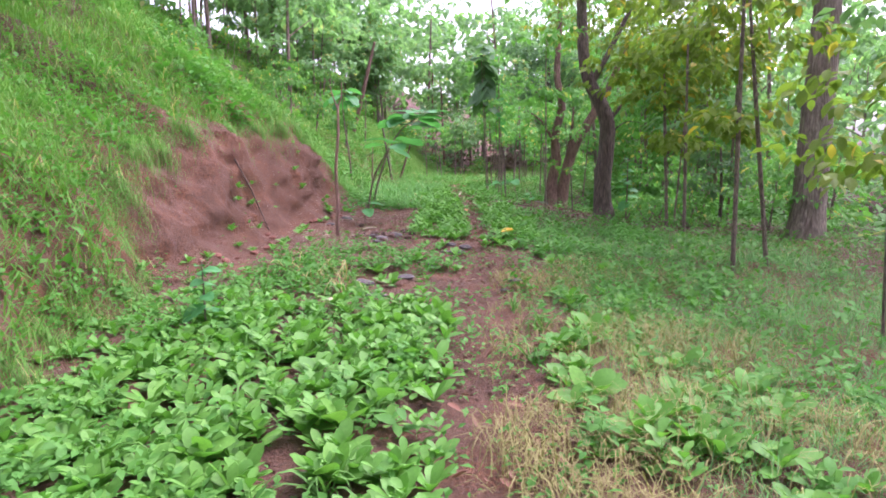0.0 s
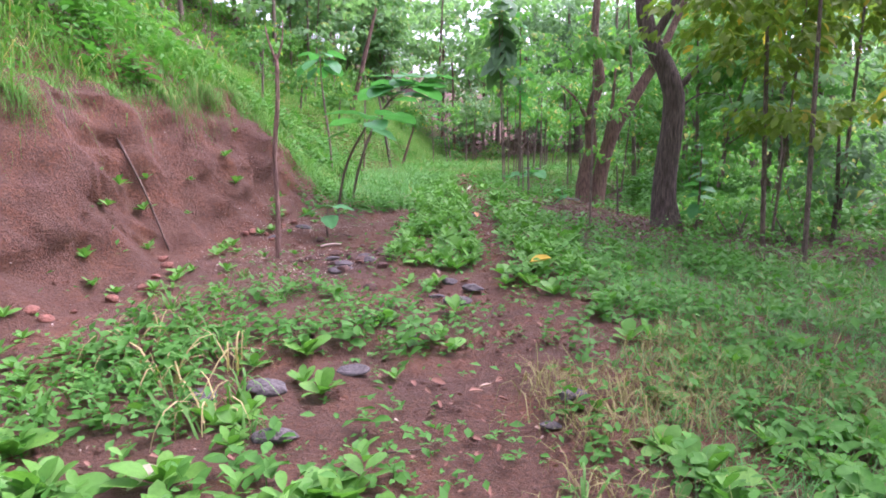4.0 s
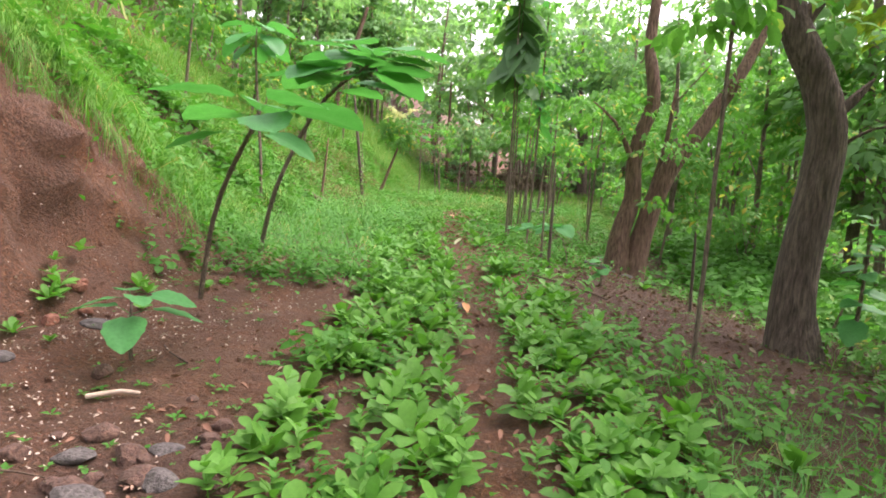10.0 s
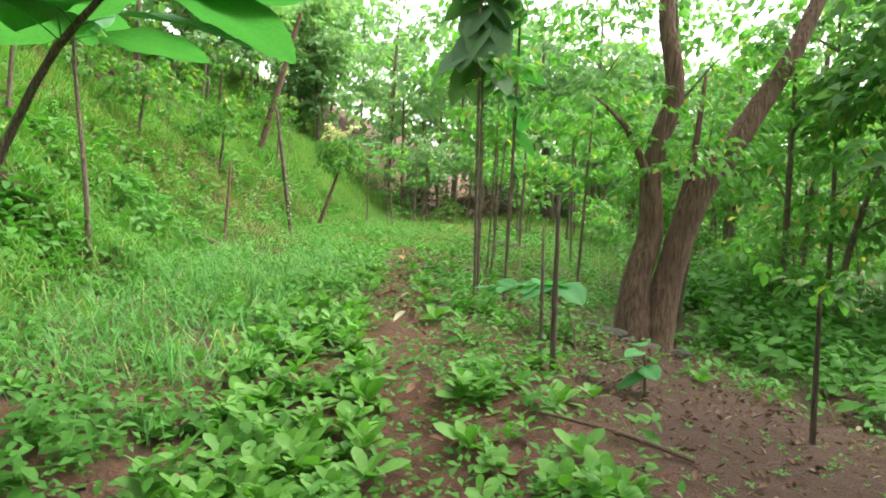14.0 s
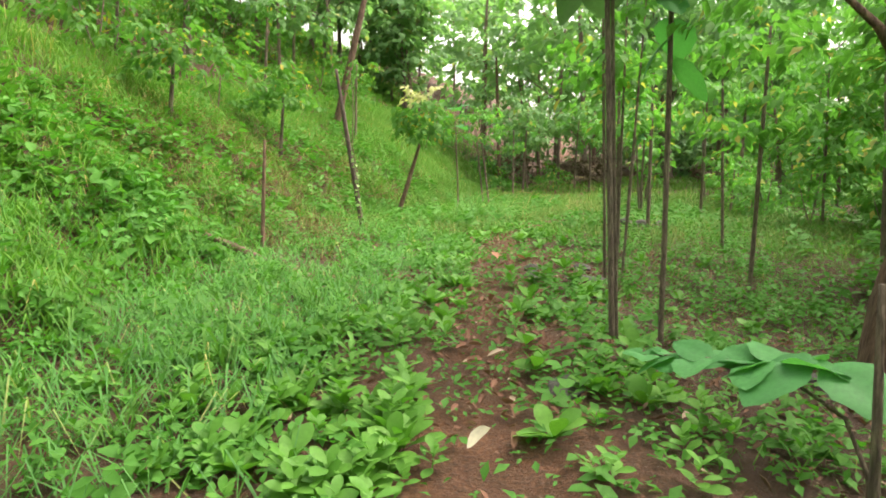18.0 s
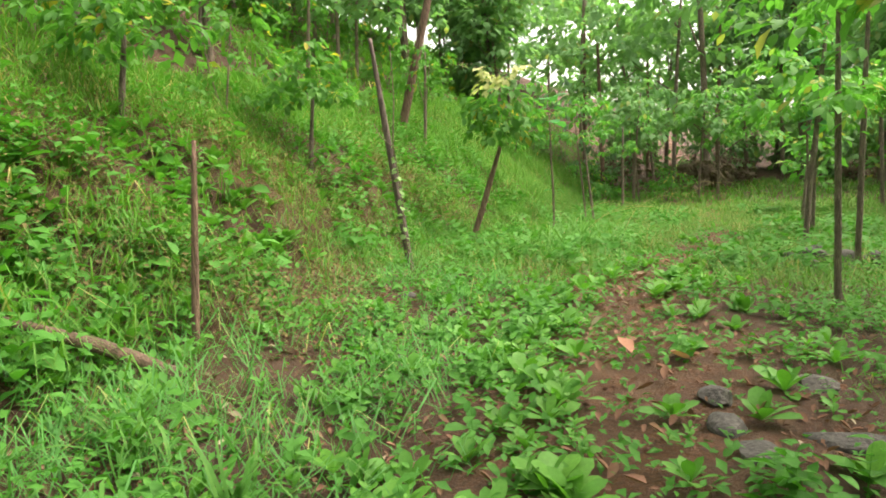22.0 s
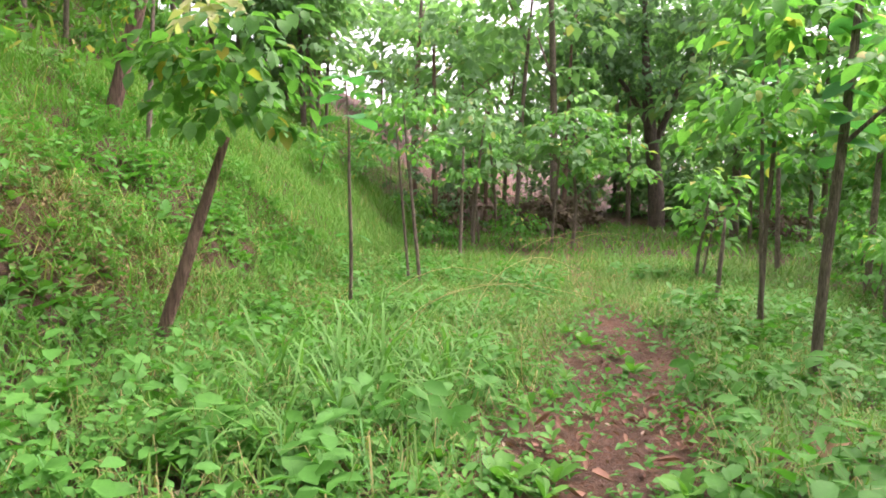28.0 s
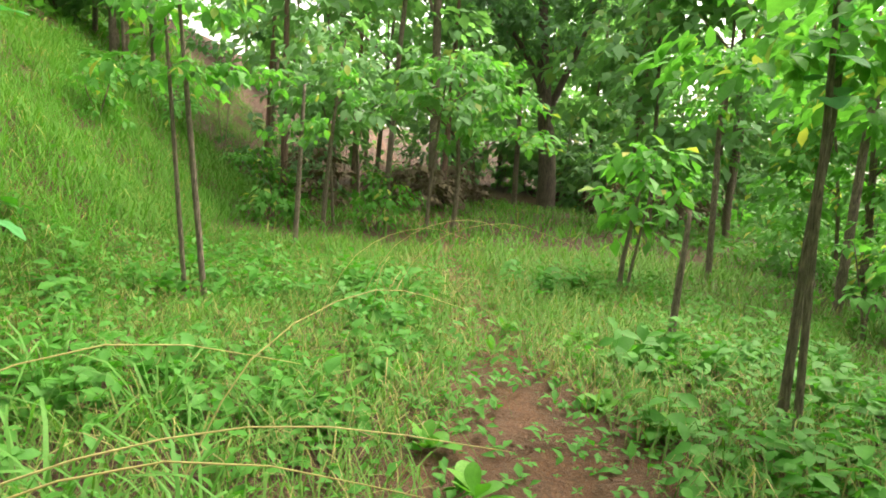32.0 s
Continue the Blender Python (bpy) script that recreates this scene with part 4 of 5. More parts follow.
# ---- trees ----
def crown_cloud(blobs, size, template=SMALL_LEAF, clump=13):
    """Leafy twigs inside several blobs (x, y, z, radius, height, twigs): leaves stand on both sides of each twig, which reaches outwards."""
    out = []
    for x, y, z, r, h, n in blobs:
        n = max(3, int(n * 0.43))
        u = rng.normal(0, 1, (n, 3))
        u /= np.linalg.norm(u, axis=1)[:, None]
        u *= (rng.random(n) ** 0.4)[:, None]
        c = np.stack([x + r * u[:, 0], y + r * u[:, 1], z + 0.5 * h * u[:, 2]], -1)
        turn = np.arctan2(u[:, 1], u[:, 0]) + rng.normal(0, 0.7, n)
        dip = rng.uniform(-0.55, 0.35, n)
        long = size * clump * 0.2 * rng.uniform(0.7, 1.2, n)
        k = np.tile(np.arange(clump), n)
        turn, dip, long, p = (np.repeat(v, clump, 0) for v in (turn, dip, long, c))
        along = (k + 0.5) / clump * long
        m = len(p)
        p = p + np.stack([np.cos(turn) * along, np.sin(turn) * along, dip * along], -1) + rng.normal(0, 0.22 * size, (m, 3))
        way = np.where(k % 2, 1, -1) * (1.15 - 0.8 * k / clump)
        out.append(spread(template, p, turn - math.pi / 2 + way + rng.normal(0, 0.25, m), rng.uniform(-0.95, 0.15, m), rng.uniform(-0.5, 0.5, m), rng.uniform(0.7, 1.25, m) * size))
    return out


def joined(parts, name="crown"):
    off, vs, fs = 0, [], []
    for v, f in parts:
        vs.append(v)
        fs.append(f + off)
        off += len(v)
    return array_mesh(name, np.concatenate(vs), np.concatenate(fs))


def tree(name, label, x, y, stems, bark, blobs=(), leaf_size=0.12, mat=None, category="tree", group="", sides=10, template=SMALL_LEAF, clump=13):
    """A tree at (x, y): stems are lists of (dx, dy, height, radius) over the base; blobs are relative too."""
    ob = anchor(name, x, y, label, category, group)
    z0 = ob.location.z
    for k, s in enumerate(stems):
        pts = [(a, b, c) for a, b, c, _ in s]
        rad = [r for *_, r in s]
        if k == 0 or s[0][2] <= 0.05:
            a, b, c = pts[0]
            pts, rad = [(a, b, c - 0.15)] + pts, [rad[0] * 1.35] + rad
        part("trunk" if k == 0 or s[0][2] <= 0.05 else "branch", trunk_mesh(pts, rad, 18 if rad[0] > 0.1 and sides > 8 else sides, 0.028 if rad[0] > 0.1 else 0.06, k), bark, ob)
    if blobs:
        part("crown", joined(crown_cloud(blobs, leaf_size, template, clump)), mat, ob)
    return ob


# the two old trees beside the path
tree("dark_tree", "old dark-barked tree with a knotty forked trunk", 2.94, 9.45,
     [[(0, 0, 0, 0.24), (-0.02, 0.05, 0.3, 0.2), (-0.02, 0.08, 0.8, 0.175), (0.06, 0.1, 1.5, 0.165), (0.08, 0.12, 2.05, 0.16), (-0.06, 0.15, 2.5, 0.145), (-0.27, 0.2, 2.9, 0.135), (-0.4, 0.3, 3.6, 0.12), (-0.4, 0.5, 5.5, 0.09), (-0.2, 0.6, 7.5, 0.04)],
      [(0.08, 0.12, 2.1, 0.08), (0.22, 0.13, 2.24, 0.055), (0.33, 0.14, 2.36, 0.04), (0.44, 0.15, 2.5, 0.012)],
      [(0.05, 0.1, 1.75, 0.03), (0.3, 0.05, 1.98, 0.014), (0.52, 0.0, 2.08, 0.01), (0.8, -0.05, 2.02, 0.004)],
      [(-0.25, 0.2, 2.9, 0.08), (0.1, 0.2, 3.5, 0.06), (0.9, 0.6, 5.0, 0.03)],
      [(0.16, -0.05, 0.02, 0.1), (0.1, 0.02, 0.35, 0.08), (0.05, 0.06, 0.7, 0.03)]],
     BARK_DARK, [(-0.5, 0.5, 6.0, 2.4, 2.5, 260), (1.6, 0.5, 5.0, 2.2, 2.2, 260), (1.8, -1.5, 4.2, 1.6, 1.4, 170), (0.4, 1.8, 4.6, 1.8, 1.4, 200), (-0.6, -1.4, 5.0, 1.5, 1.2, 120), (1.3, 0.2, 3.3, 0.9, 0.8, 60), (2.1, -0.9, 3.4, 0.8, 0.8, 50)], 0.15, CROWN_OLIVE)
tree("forked_tree", "reddish-brown tree forked from the ground into two trunks", 2.4, 14.45,
     [[(-0.12, 0, 0, 0.24), (-0.11, 0.05, 0.7, 0.16), (0.03, 0.08, 1.28, 0.14), (0.0, 0.1, 1.85, 0.12), (0.06, 0.1, 2.35, 0.115), (0.21, 0.1, 2.85, 0.11), (0.14, 0.1, 3.35, 0.1), (0.08, 0.2, 3.9, 0.09), (0.2, 0.4, 5.5, 0.07), (0.2, 0.6, 7.5, 0.04)],
      [(0.14, 0, 0, 0.21), (0.28, 0.05, 0.86, 0.165), (0.54, 0.05, 1.75, 0.15), (0.9, 0.05, 2.33, 0.135), (1.25, 0.1, 2.9, 0.12), (1.54, 0.15, 3.4, 0.1), (2.3, 0.5, 5.0, 0.06)],
      [(0.26, 0.1, 1.1, 0.06), (0.4, 0.12, 1.73, 0.05), (0.49, 0.12, 2.25, 0.04), (0.55, 0.1, 3.1, 0.02)],
      [(0.02, 0.08, 1.75, 0.07), (-0.12, 0.0, 2.05, 0.05), (-0.4, -0.1, 2.5, 0.03), (-0.8, -0.2, 2.8, 0.012)],
      [(-0.25, -0.1, 0.0, 0.08), (-0.2, -0.06, 0.2, 0.05), (-0.14, 0.0, 0.4, 0.02)]],
     BARK_RED, [(0.2, 0.6, 6.4, 2.2, 2.5, 180), (2.2, 0.5, 5.4, 1.8, 2.0, 160), (0.3, -0.25, 2.2, 0.6, 0.5, 36), (0.0, -0.1, 2.5, 0.6, 0.5, 24), (-0.7, -0.1, 2.75, 0.8, 0.8, 50), (-0.6, 0.6, 3.7, 1.2, 1.0, 80), (1.0, 0.4, 3.3, 0.6, 0.6, 30)], 0.13, CROWN_LIGHT)
tree("pale_tree", "tall tree with a thick pale brown trunk", 5.9, 6.7,
     [[(0, 0, 0, 0.32), (0.05, 0.05, 0.6, 0.27), (0.12, 0.1, 1.8, 0.25), (0.25, 0.2, 3.5, 0.22), (0.4, 0.3, 6.5, 0.14), (0.4, 0.3, 9, 0.05)]],
     BARK_PALE, [(0.4, 0.2, 7.5, 2.6, 3.0, 240), (-0.6, -0.8, 4.6, 1.6, 1.2, 120)], 0.14, CROWN)


def pole(x, y, top_dx, top_dy, h, r, bark=BARK_SAP, blobs=(), mat=None, size=0.13, label="slender dark-stemmed forest sapling", name="sapling", bow=0.0, group="saplings beside the path"):
    stem = [(0, 0, 0, r), (top_dx * 0.35 + bow, top_dy * 0.35, h * 0.35, r * 0.95), (top_dx * 0.7 + bow, top_dy * 0.7, h * 0.7, r * 0.8), (top_dx, top_dy, h, r * 0.5)]
    return tree(name, label, x, y, [stem], bark, blobs, size, mat or CROWN_LIGHT, "sapling", group, 7, MID_LEAF, 11)


def topped(h, n=40, r=0.7, dx=0, dy=0):
    if n == 0:
        return []
    k = random.Random(int(1000 * (h + dx + r)) + n)
    return [(dx + k.uniform(-0.65, 0.65) * r, dy + k.uniform(-0.65, 0.65) * r, h + k.uniform(-0.35, 0.25) * r, r * k.uniform(0.45, 0.75), r * k.uniform(0.4, 0.8), n // 3 + 1) for _ in range(4)]


def teak_blade(width, droop, cup):
    """A broad teak leaf of length 1 along +y: wide below the middle, wavy at the edge, its halves raised between the side veins."""
    rows, cols = 10, 3
    v, f = [], []
    for k in range(rows + 1):
        s = k / rows
        w = 0.5 * width * max(0.02, math.sin(math.pi * min(1, s * 0.96 + 0.03)) ** 0.62 * (1.12 - 0.35 * s))
        for j in range(-cols, cols + 1):
            q = j / cols
            edge = 1 + 0.05 * math.sin(23 * s + 2 * (q > 0))
            v.append((w * q * edge, 0.06 + 0.94 * s - 0.06 * abs(q) * (1 - s), -droop * s * s + cup * w * (abs(q) - 0.6 * q * q) + 0.012 * math.sin(17 * s - 3 * abs(q)) * abs(q)))
    n = 2 * cols + 1
    for k in range(rows):
        for j in range(n - 1):
            i = k * n + j
            f += [(i, i + 1, i + n + 1), (i, i + n + 1, i + n)]
    return array_mesh("leaf", np.array(v), np.array(f))


TEAK_LEAVES = []
for k in range(5):
    TEAK_LEAVES.append(teak_blade(0.74 + 0.05 * (k % 3), 0.1 + 0.09 * (k % 3), 0.35 - 0.1 * (k % 2)))
    TEAK_LEAVES[-1].materials.append(TEAK)
STALK = array_mesh("leaf_stalk", *tube([(0, 0, 0), (0, 0.5, 0.06), (0, 1, 0.0)], [0.03, 0.022, 0.018], 5, 0.02))
STALK.materials.append(TEAK)


def leafy_teak(label, x, y, stem, whorls, seed, bark=None):
    """A young teak: a bent stem from world points, and whorls of long-stalked level leaves (place on the stem 0..1, leaves, length, lift, first turn)."""
    ob = tree("teak_sapling", label, x, y, [[(a - x, b - y, c - tz(x, y), r) for a, b, c, r in stem]], bark or BARK_SAP, sides=8, category="sapling")
    r = random.Random(seed)
    pts = [Vector((a - x, b - y, c - tz(x, y))) for a, b, c, _ in stem]
    for at, count, size, lift, first in whorls:
        g = at * (len(pts) - 1)
        i = min(int(g), len(pts) - 2)
        p = pts[i].lerp(pts[i + 1], g - i)
        for k in range(count):
            q = size * r.uniform(0.8, 1.15)
            turn = first + 360 * k / count + r.uniform(-18, 18)
            up = lift + r.uniform(-9, 9)
            reach = q * r.uniform(0.3, 0.5)
            st = part("leaf_stalk", STALK, None, ob)
            m = pose(*p, up + 14, 0, turn)
            st.matrix_basis = m @ Matrix.Diagonal((reach * 0.6, reach, reach * 0.6, 1))
            lf = part("leaf", TEAK_LEAVES[r.randrange(5)], None, ob)
            tip = m @ Vector((0, reach, 0))
            lf.matrix_basis = pose(*tip, up - 6, r.uniform(-14, 14), turn + r.uniform(-12, 12)) @ Matrix.Scale(q, 4)
    return ob


def big_leaved(name, label, x, y, stem, leaves, size, seed, spread_z=0.6, hang=0.0, group="", mat=None, bark=BARK_SAP):
    """A young tree with a few large leaves, each a part, in pairs up the top of its stem."""
    ob = tree(name, label, x, y, [stem], bark, group=group, sides=7, category="sapling")
    r = random.Random(seed)
    top = Vector(stem[-1][:3])
    below = Vector(stem[-2][:3])
    way = (top - below).normalized()
    for k in range(leaves):
        s = k / max(1, leaves - 1)
        at = top - way * spread_z * s
        q = size * r.uniform(0.75, 1.2) * (0.6 + 0.5 * s)
        lf = part("leaf", TEAK_LEAVES[r.randrange(5)], None, ob)
        if mat:
            lf.material_slots[0].link = "OBJECT"
            lf.material_slots[0].material = mat
        lf.matrix_basis = pose(*at, 25 * (1 - s) - 8 - hang * r.uniform(0.6, 1.2) + r.uniform(-16, 16), r.uniform(-25, 25), 137 * k + r.uniform(-40, 40)) @ Matrix.Diagonal((q, q, q, 1))
    return ob


# saplings of the first stretch
tree("dead_sapling", "thin reddish dead sapling with a forked broken top", -2.06, 5.75,
     [[(0, 0, 0, 0.03), (0.03, 0.02, 0.5, 0.028), (0.02, 0.05, 1.1, 0.026), (0.09, 0.06, 1.7, 0.023), (0.1, 0.08, 2.15, 0.018)],
      [(0.09, 0.07, 2.1, 0.016), (0.02, 0.09, 2.3, 0.012), (-0.01, 0.1, 2.45, 0.006)],
      [(0.1, 0.08, 2.1, 0.015), (0.17, 0.08, 2.28, 0.011), (0.18, 0.1, 2.5, 0.005)]], BARK_PINK, category="sapling", sides=8)
for x, y, dx, dy, h, r, n in ((3.5, 3.4, 0.1, 0.2, 3.9, 0.030, 70), (3.6, 0.4, 0.03, 0.2, 3.0, 0.014, 20), (3.95, 8.2, -0.1, 0.1, 3.6, 0.034, 100), (4.12, 8.35, 0.35, 0.2, 3.4, 0.02, 80),
                              (4.05, 3.75, -0.3, 0.2, 3.8, 0.03, 70), (3.85, 6.7, 0.05, 0.2, 3.4, 0.03, 110), (5.6, 9.6, 0.2, 0.1, 4.0, 0.03, 110)):
    pole(x, y, dx, dy, h, r, BARK_SAP, topped(h, n, 1.4, dx, dy) + topped(h * 0.78, n // 4, 0.9, dx * 0.7, dy) + topped(h * 0.5, n // 20, 0.5, dx * 0.5, dy), CROWN_OLIVE, 0.15)
tree("small_dark_tree", "small dense tree with dark blue-green leaves", 5.2, 8.9, [[(0, 0, 0, 0.04), (0.02, 0, 0.6, 0.035), (0.0, 0.05, 1.6, 0.02)], [(0.02, 0, 0.4, 0.02), (0.2, 0.05, 0.9, 0.012), (0.35, 0.1, 1.3, 0.006)]],
     BARK_DARK, [(0, 0, 1.0, 0.5, 0.9, 70), (0.15, 0.05, 1.5, 0.4, 0.6, 40)], 0.13, CROWN_DARK, "sapling")
big_leaved("broadleaf_sapling", "dark sapling with large leaves behind the old tree", 3.38, 9.35, [(0, 0, 0, 0.02), (0.03, 0, 0.6, 0.017), (0.05, 0.05, 1.35, 0.009)], 20, 0.26, 41, 1.0, 10)
# the slim poles of the middle stretch
for x, y, dx, dy, h, r, n in ((0.4, 14.2, -0.08, 0.2, 3.8, 0.021, 10), (0.55, 17.0, -0.05, 0.1, 3.4, 0.018, 30), (0.68, 17.1, 0.1, 0.2, 3.2, 0.016, 30), (0.72, 16.9, 0.25, 0.2, 3.3, 0.015, 20),
                              (0.95, 19.9, 0, 0.2, 2.8, 0.03, 40), (1.55, 7.8, 0.05, 0.2, 3.4, 0.016, 6), (2.17, 17.44, 0.1, 0, 3.0, 0.026, 50), (2.6, 20.5, -0.1, 0, 3.0, 0.025, 50), (3.4, 16.2, 0.3, 0, 3.0, 0.025, 60), (1.7, 22.3, 0.05, 0, 3.2, 0.035, 50)):
    pole(x, y, dx, dy, h, r, BARK_SAP, topped(h, n, 0.8, dx, dy) + topped(h * 0.7, n // 2, 0.6, dx, dy), CROWN_LIGHT, 0.14)
pole(0.87, 11.4, -0.02, -0.02, 1.25, 0.021, BARK_DARK, label="short dark dead stump pole among the weeds", name="dead_pole", group="")
pole(0.77, 11.3, -0.02, 0.03, 1.0, 0.014, BARK_SAP, label="thin bare sapling leaning on a dead pole")
pole(2.45, 10.9, -0.04, 0, 1.0, 0.019, BARK_DARK, topped(1.15, 22, 0.45), CROWN, 0.09, label="short dark sapling at the edge of the bare earth")
# leaning posts at the foot of the hill
pole(-3.33, 20.75, -0.42, 0.2, 2.8, 0.045, BARK_DARK, label="dark leaning dead trunk wound with a climbing vine", name="leaning_trunk", group="")
VINE_LEAF = array_mesh("leaf", *leaf(0.85, 0.2, 0.1, 5, 0.4, 0.1))
VINE_LEAF.materials.append(leaf_material("vine_leaves", (0.16, 0.3, 0.09), (0.25, 0.4, 0.14), (0.36, 0.5, 0.22), None, 0.5, 0.35, True))


def climbing_vine(x, y):
    """A thin vine beside the leaning trunk, with small heart-shaped leaves all along it."""
    way = [(0.05, -0.06, 0, 0.013), (-0.02, -0.07, 0.5, 0.013), (-0.03, -0.06, 1.0, 0.012), (-0.1, -0.05, 1.5, 0.011), (-0.06, -0.04, 2.0, 0.009), (-0.08, 0, 2.6, 0.005)]
    ob = tree("climbing_vine", "thin climbing vine with small pale heart-shaped leaves", x, y, [way, [(-0.1, -0.05, 1.5, 0.009), (-0.22, -0.1, 1.62, 0.007), (-0.3, -0.1, 1.78, 0.004)]], BARK_SAP, sides=6, category="vine")
    r = random.Random(9)
    for k in range(34):
        g = 0.6 + 3.0 * k / 33
        i = int(g)
        p = Vector(way[i][:3]).lerp(Vector(way[i + 1][:3]), g - i)
        lf = part("leaf", VINE_LEAF, None, ob)
        lf.matrix_basis = pose(*p, r.uniform(-60, 10), r.uniform(-30, 30), r.uniform(0, 360)) @ Matrix.Scale(r.uniform(0.05, 0.085), 4)
    return ob


climbing_vine(-3.33, 20.72)
pole(-3.5, 17.1, 0.08, 0.1, 1.4, 0.027, BARK_RED, label="short weathered wooden post at the hill's foot", name="wooden_post", group="")
for x, y, dx, h, r in ((-7.2, 25.5, 0.2, 2.4, 0.04), (-5.6, 15.2, 0.1, 1.9, 0.03), (-5.8, 28.5, 0.1, 2.2, 0.04)):
    pole(x, y, dx, 0.1, h, r, BARK_SAP, topped(h, 26, 0.75, dx) + topped(h * 0.75, 14, 0.6, dx), CROWN, 0.13, label="small leafy tree rooted in the hillside", group="small trees on the hill")
for x, y, h in ((-5.86, 19.15, 1.35), (-7.5, 20.3, 1.6), (-5.5, 22.4, 1.7), (-8.2, 23.6, 1.8)):
    pole(x, y, 0.1, 0.1, h * 0.75, 0.035, BARK_DARK, [(0.1, 0.1, h * 0.75, 0.55, 0.5, 46), (-0.35, 0, h * 0.62, 0.4, 0.35, 24), (0.5, 0, h * 0.66, 0.4, 0.35, 24), (0.1, 0.1, h, 0.4, 0.4, 26)], CROWN, 0.13, label="small bushy tree with a short dark trunk on the hillside", name="hill_tree", group="small trees on the hill")
pole(-6.45, 28.7, 1.3, 0.1, 4.6, 0.11, BARK_RED, topped(5.0, 60, 1.2, 1.4), CROWN_HAZED, label="leaning rust-coloured trunk on the hillside", group="")
young = pole(-3.6, 24.35, 0.6, 0.05, 1.75, 0.055, BARK_RED, [(0.62, 0.1, 2.0, 0.42, 0.5, 40), (0.66, 0.1, 2.4, 0.5, 0.6, 40), (0.4, 0.0, 2.2, 0.3, 0.4, 14)], CROWN, 0.17, label="young tree whose top leaves are pale yellow-green", group="")
part("top_leaves", joined(crown_cloud([(0.68, 0.1, 2.85, 0.33, 0.25, 14)], 0.16)), leaf_material("pale_top_leaves", (0.40, 0.42, 0.16), (0.5, 0.5, 0.22), (0.6, 0.58, 0.32), None, 0.5, 0.4), young, "pale yellow-green top leaves")
# large-leaved young trees
big_leaved("teak_sapling", "slim pole with a few large round hanging leaves", 0.75, 14.4, [(0, 0, 0, 0.02), (0.03, 0.1, 1.3, 0.019), (0.05, 0.2, 2.7, 0.017), (0.06, 0.3, 4.0, 0.01)], 16, 0.34, 51, 2.0, 25)
leafy_teak("thin dark sapling with pale large round leaves", -2.57, 27.0,
           [(-2.57, 27.0, tz(-2.57, 27.0), 0.024), (-2.56, 27.0, 0.75, 0.022), (-2.58, 27.0, 1.45, 0.019), (-2.58, 27.0, 2.1, 0.014), (-2.62, 27.0, 2.6, 0.008)],
           [(1.0, 4, 0.3, 10, 0), (0.9, 3, 0.32, 4, 40), (0.78, 3, 0.34, 0, 80), (0.66, 2, 0.34, 10, 250), (0.27, 2, 0.2, -6, 80)], 52)
pole(-2.18, 29.7, -0.24, 0.1, 2.7, 0.024, BARK_SAP, topped(2.8, 20, 0.6), CROWN_LIGHT, 0.15)
for x, y, h, dx in ((-3.9, 46.0, 7.0, 0.2), (-2.6, 40.5, 6.0, -0.1), (1.8, 43.0, 6.5, 0.15), (-1.0, 47.0, 7.0, 0.1)):
    pole(x, y, dx, 0.1, h, 0.09 if y > 35 else 0.06, BARK_RED, topped(h, 40, 1.2, dx) + topped(h * 0.75, 20, 1.0, dx), CROWN_HAZED, 0.25, "slim reddish-brown trunk at the end of the glade", "forest_tree", 0, "reddish trunks of the wood")
leafy_teak("bent teak sapling with large spreading green leaves", -2.15, 9.8,
           [(-2.15, 9.8, tz(-2.15, 9.8), 0.026), (-2.08, 9.7, 0.55, 0.023), (-1.91, 9.5, 1.0, 0.021), (-1.69, 9.53, 1.54, 0.019), (-1.45, 9.46, 1.88, 0.016), (-1.2, 9.35, 2.06, 0.013), (-0.95, 9.1, 2.18, 0.01)],
           [(1.0, 5, 0.5, 12, 20), (0.95, 3, 0.55, 6, 60), (0.88, 3, 0.6, 2, 75), (0.82, 4, 0.56, 8, 130), (0.74, 3, 0.52, 14, 60), (0.69, 3, 0.42, 16, 100)], 11)
leafy_teak("thin leaning teak sapling with a few broad level leaves", -1.98, 8.1,
           [(-1.98, 8.1, tz(-1.98, 8.1), 0.02), (-1.83, 7.95, 0.85, 0.018), (-1.62, 7.75, 1.23, 0.016), (-1.42, 7.55, 1.48, 0.013), (-1.32, 7.42, 1.6, 0.01)],
           [(1.0, 3, 0.46, 4, 10), (0.88, 3, 0.5, -2, 70), (0.72, 2, 0.42, -10, 95)], 12)
leafy_teak("slim straight teak sapling with drooping top leaves", -3.3, 12.95,
           [(-3.3, 12.95, tz(-3.3, 12.95), 0.026), (-3.33, 12.95, 1.35, 0.024), (-3.42, 13.0, 2.1, 0.02), (-3.46, 13.0, 2.75, 0.016), (-3.46, 13.0, 3.1, 0.01)],
           [(1.0, 4, 0.42, 0, 30), (0.93, 4, 0.46, -20, 70), (0.85, 3, 0.4, -30, 10)], 14)
leafy_teak("small teak sapling with a few level leaves on red earth", -1.8, 6.85,
           [(-1.8, 6.85, tz(-1.8, 6.85), 0.012), (-1.79, 6.82, 0.3, 0.01), (-1.76, 6.78, 0.52, 0.007)], [(1.0, 4, 0.22, 2, 30), (0.8, 3, 0.26, -4, 75)], 13)
big_leaved("broadleaf_sapling", "low sapling with a spray of large leaves by the path", 1.2, 12.25, [(0, 0, 0, 0.010), (-0.08, 0.1, 0.38, 0.008), (-0.4, 0.4, 0.5, 0.006), (-0.78, 0.7, 0.42, 0.004)], 26, 0.27, 14, 0.85, 4)
big_leaved("broadleaf_sapling", "low sapling with large leaves beside the bare earth", 1.5, 11.3, [(0, 0, 0, 0.012), (0.0, 0.02, 0.2, 0.01), (-0.02, 0.04, 0.35, 0.007)], 7, 0.24, 19, 0.2, 4)
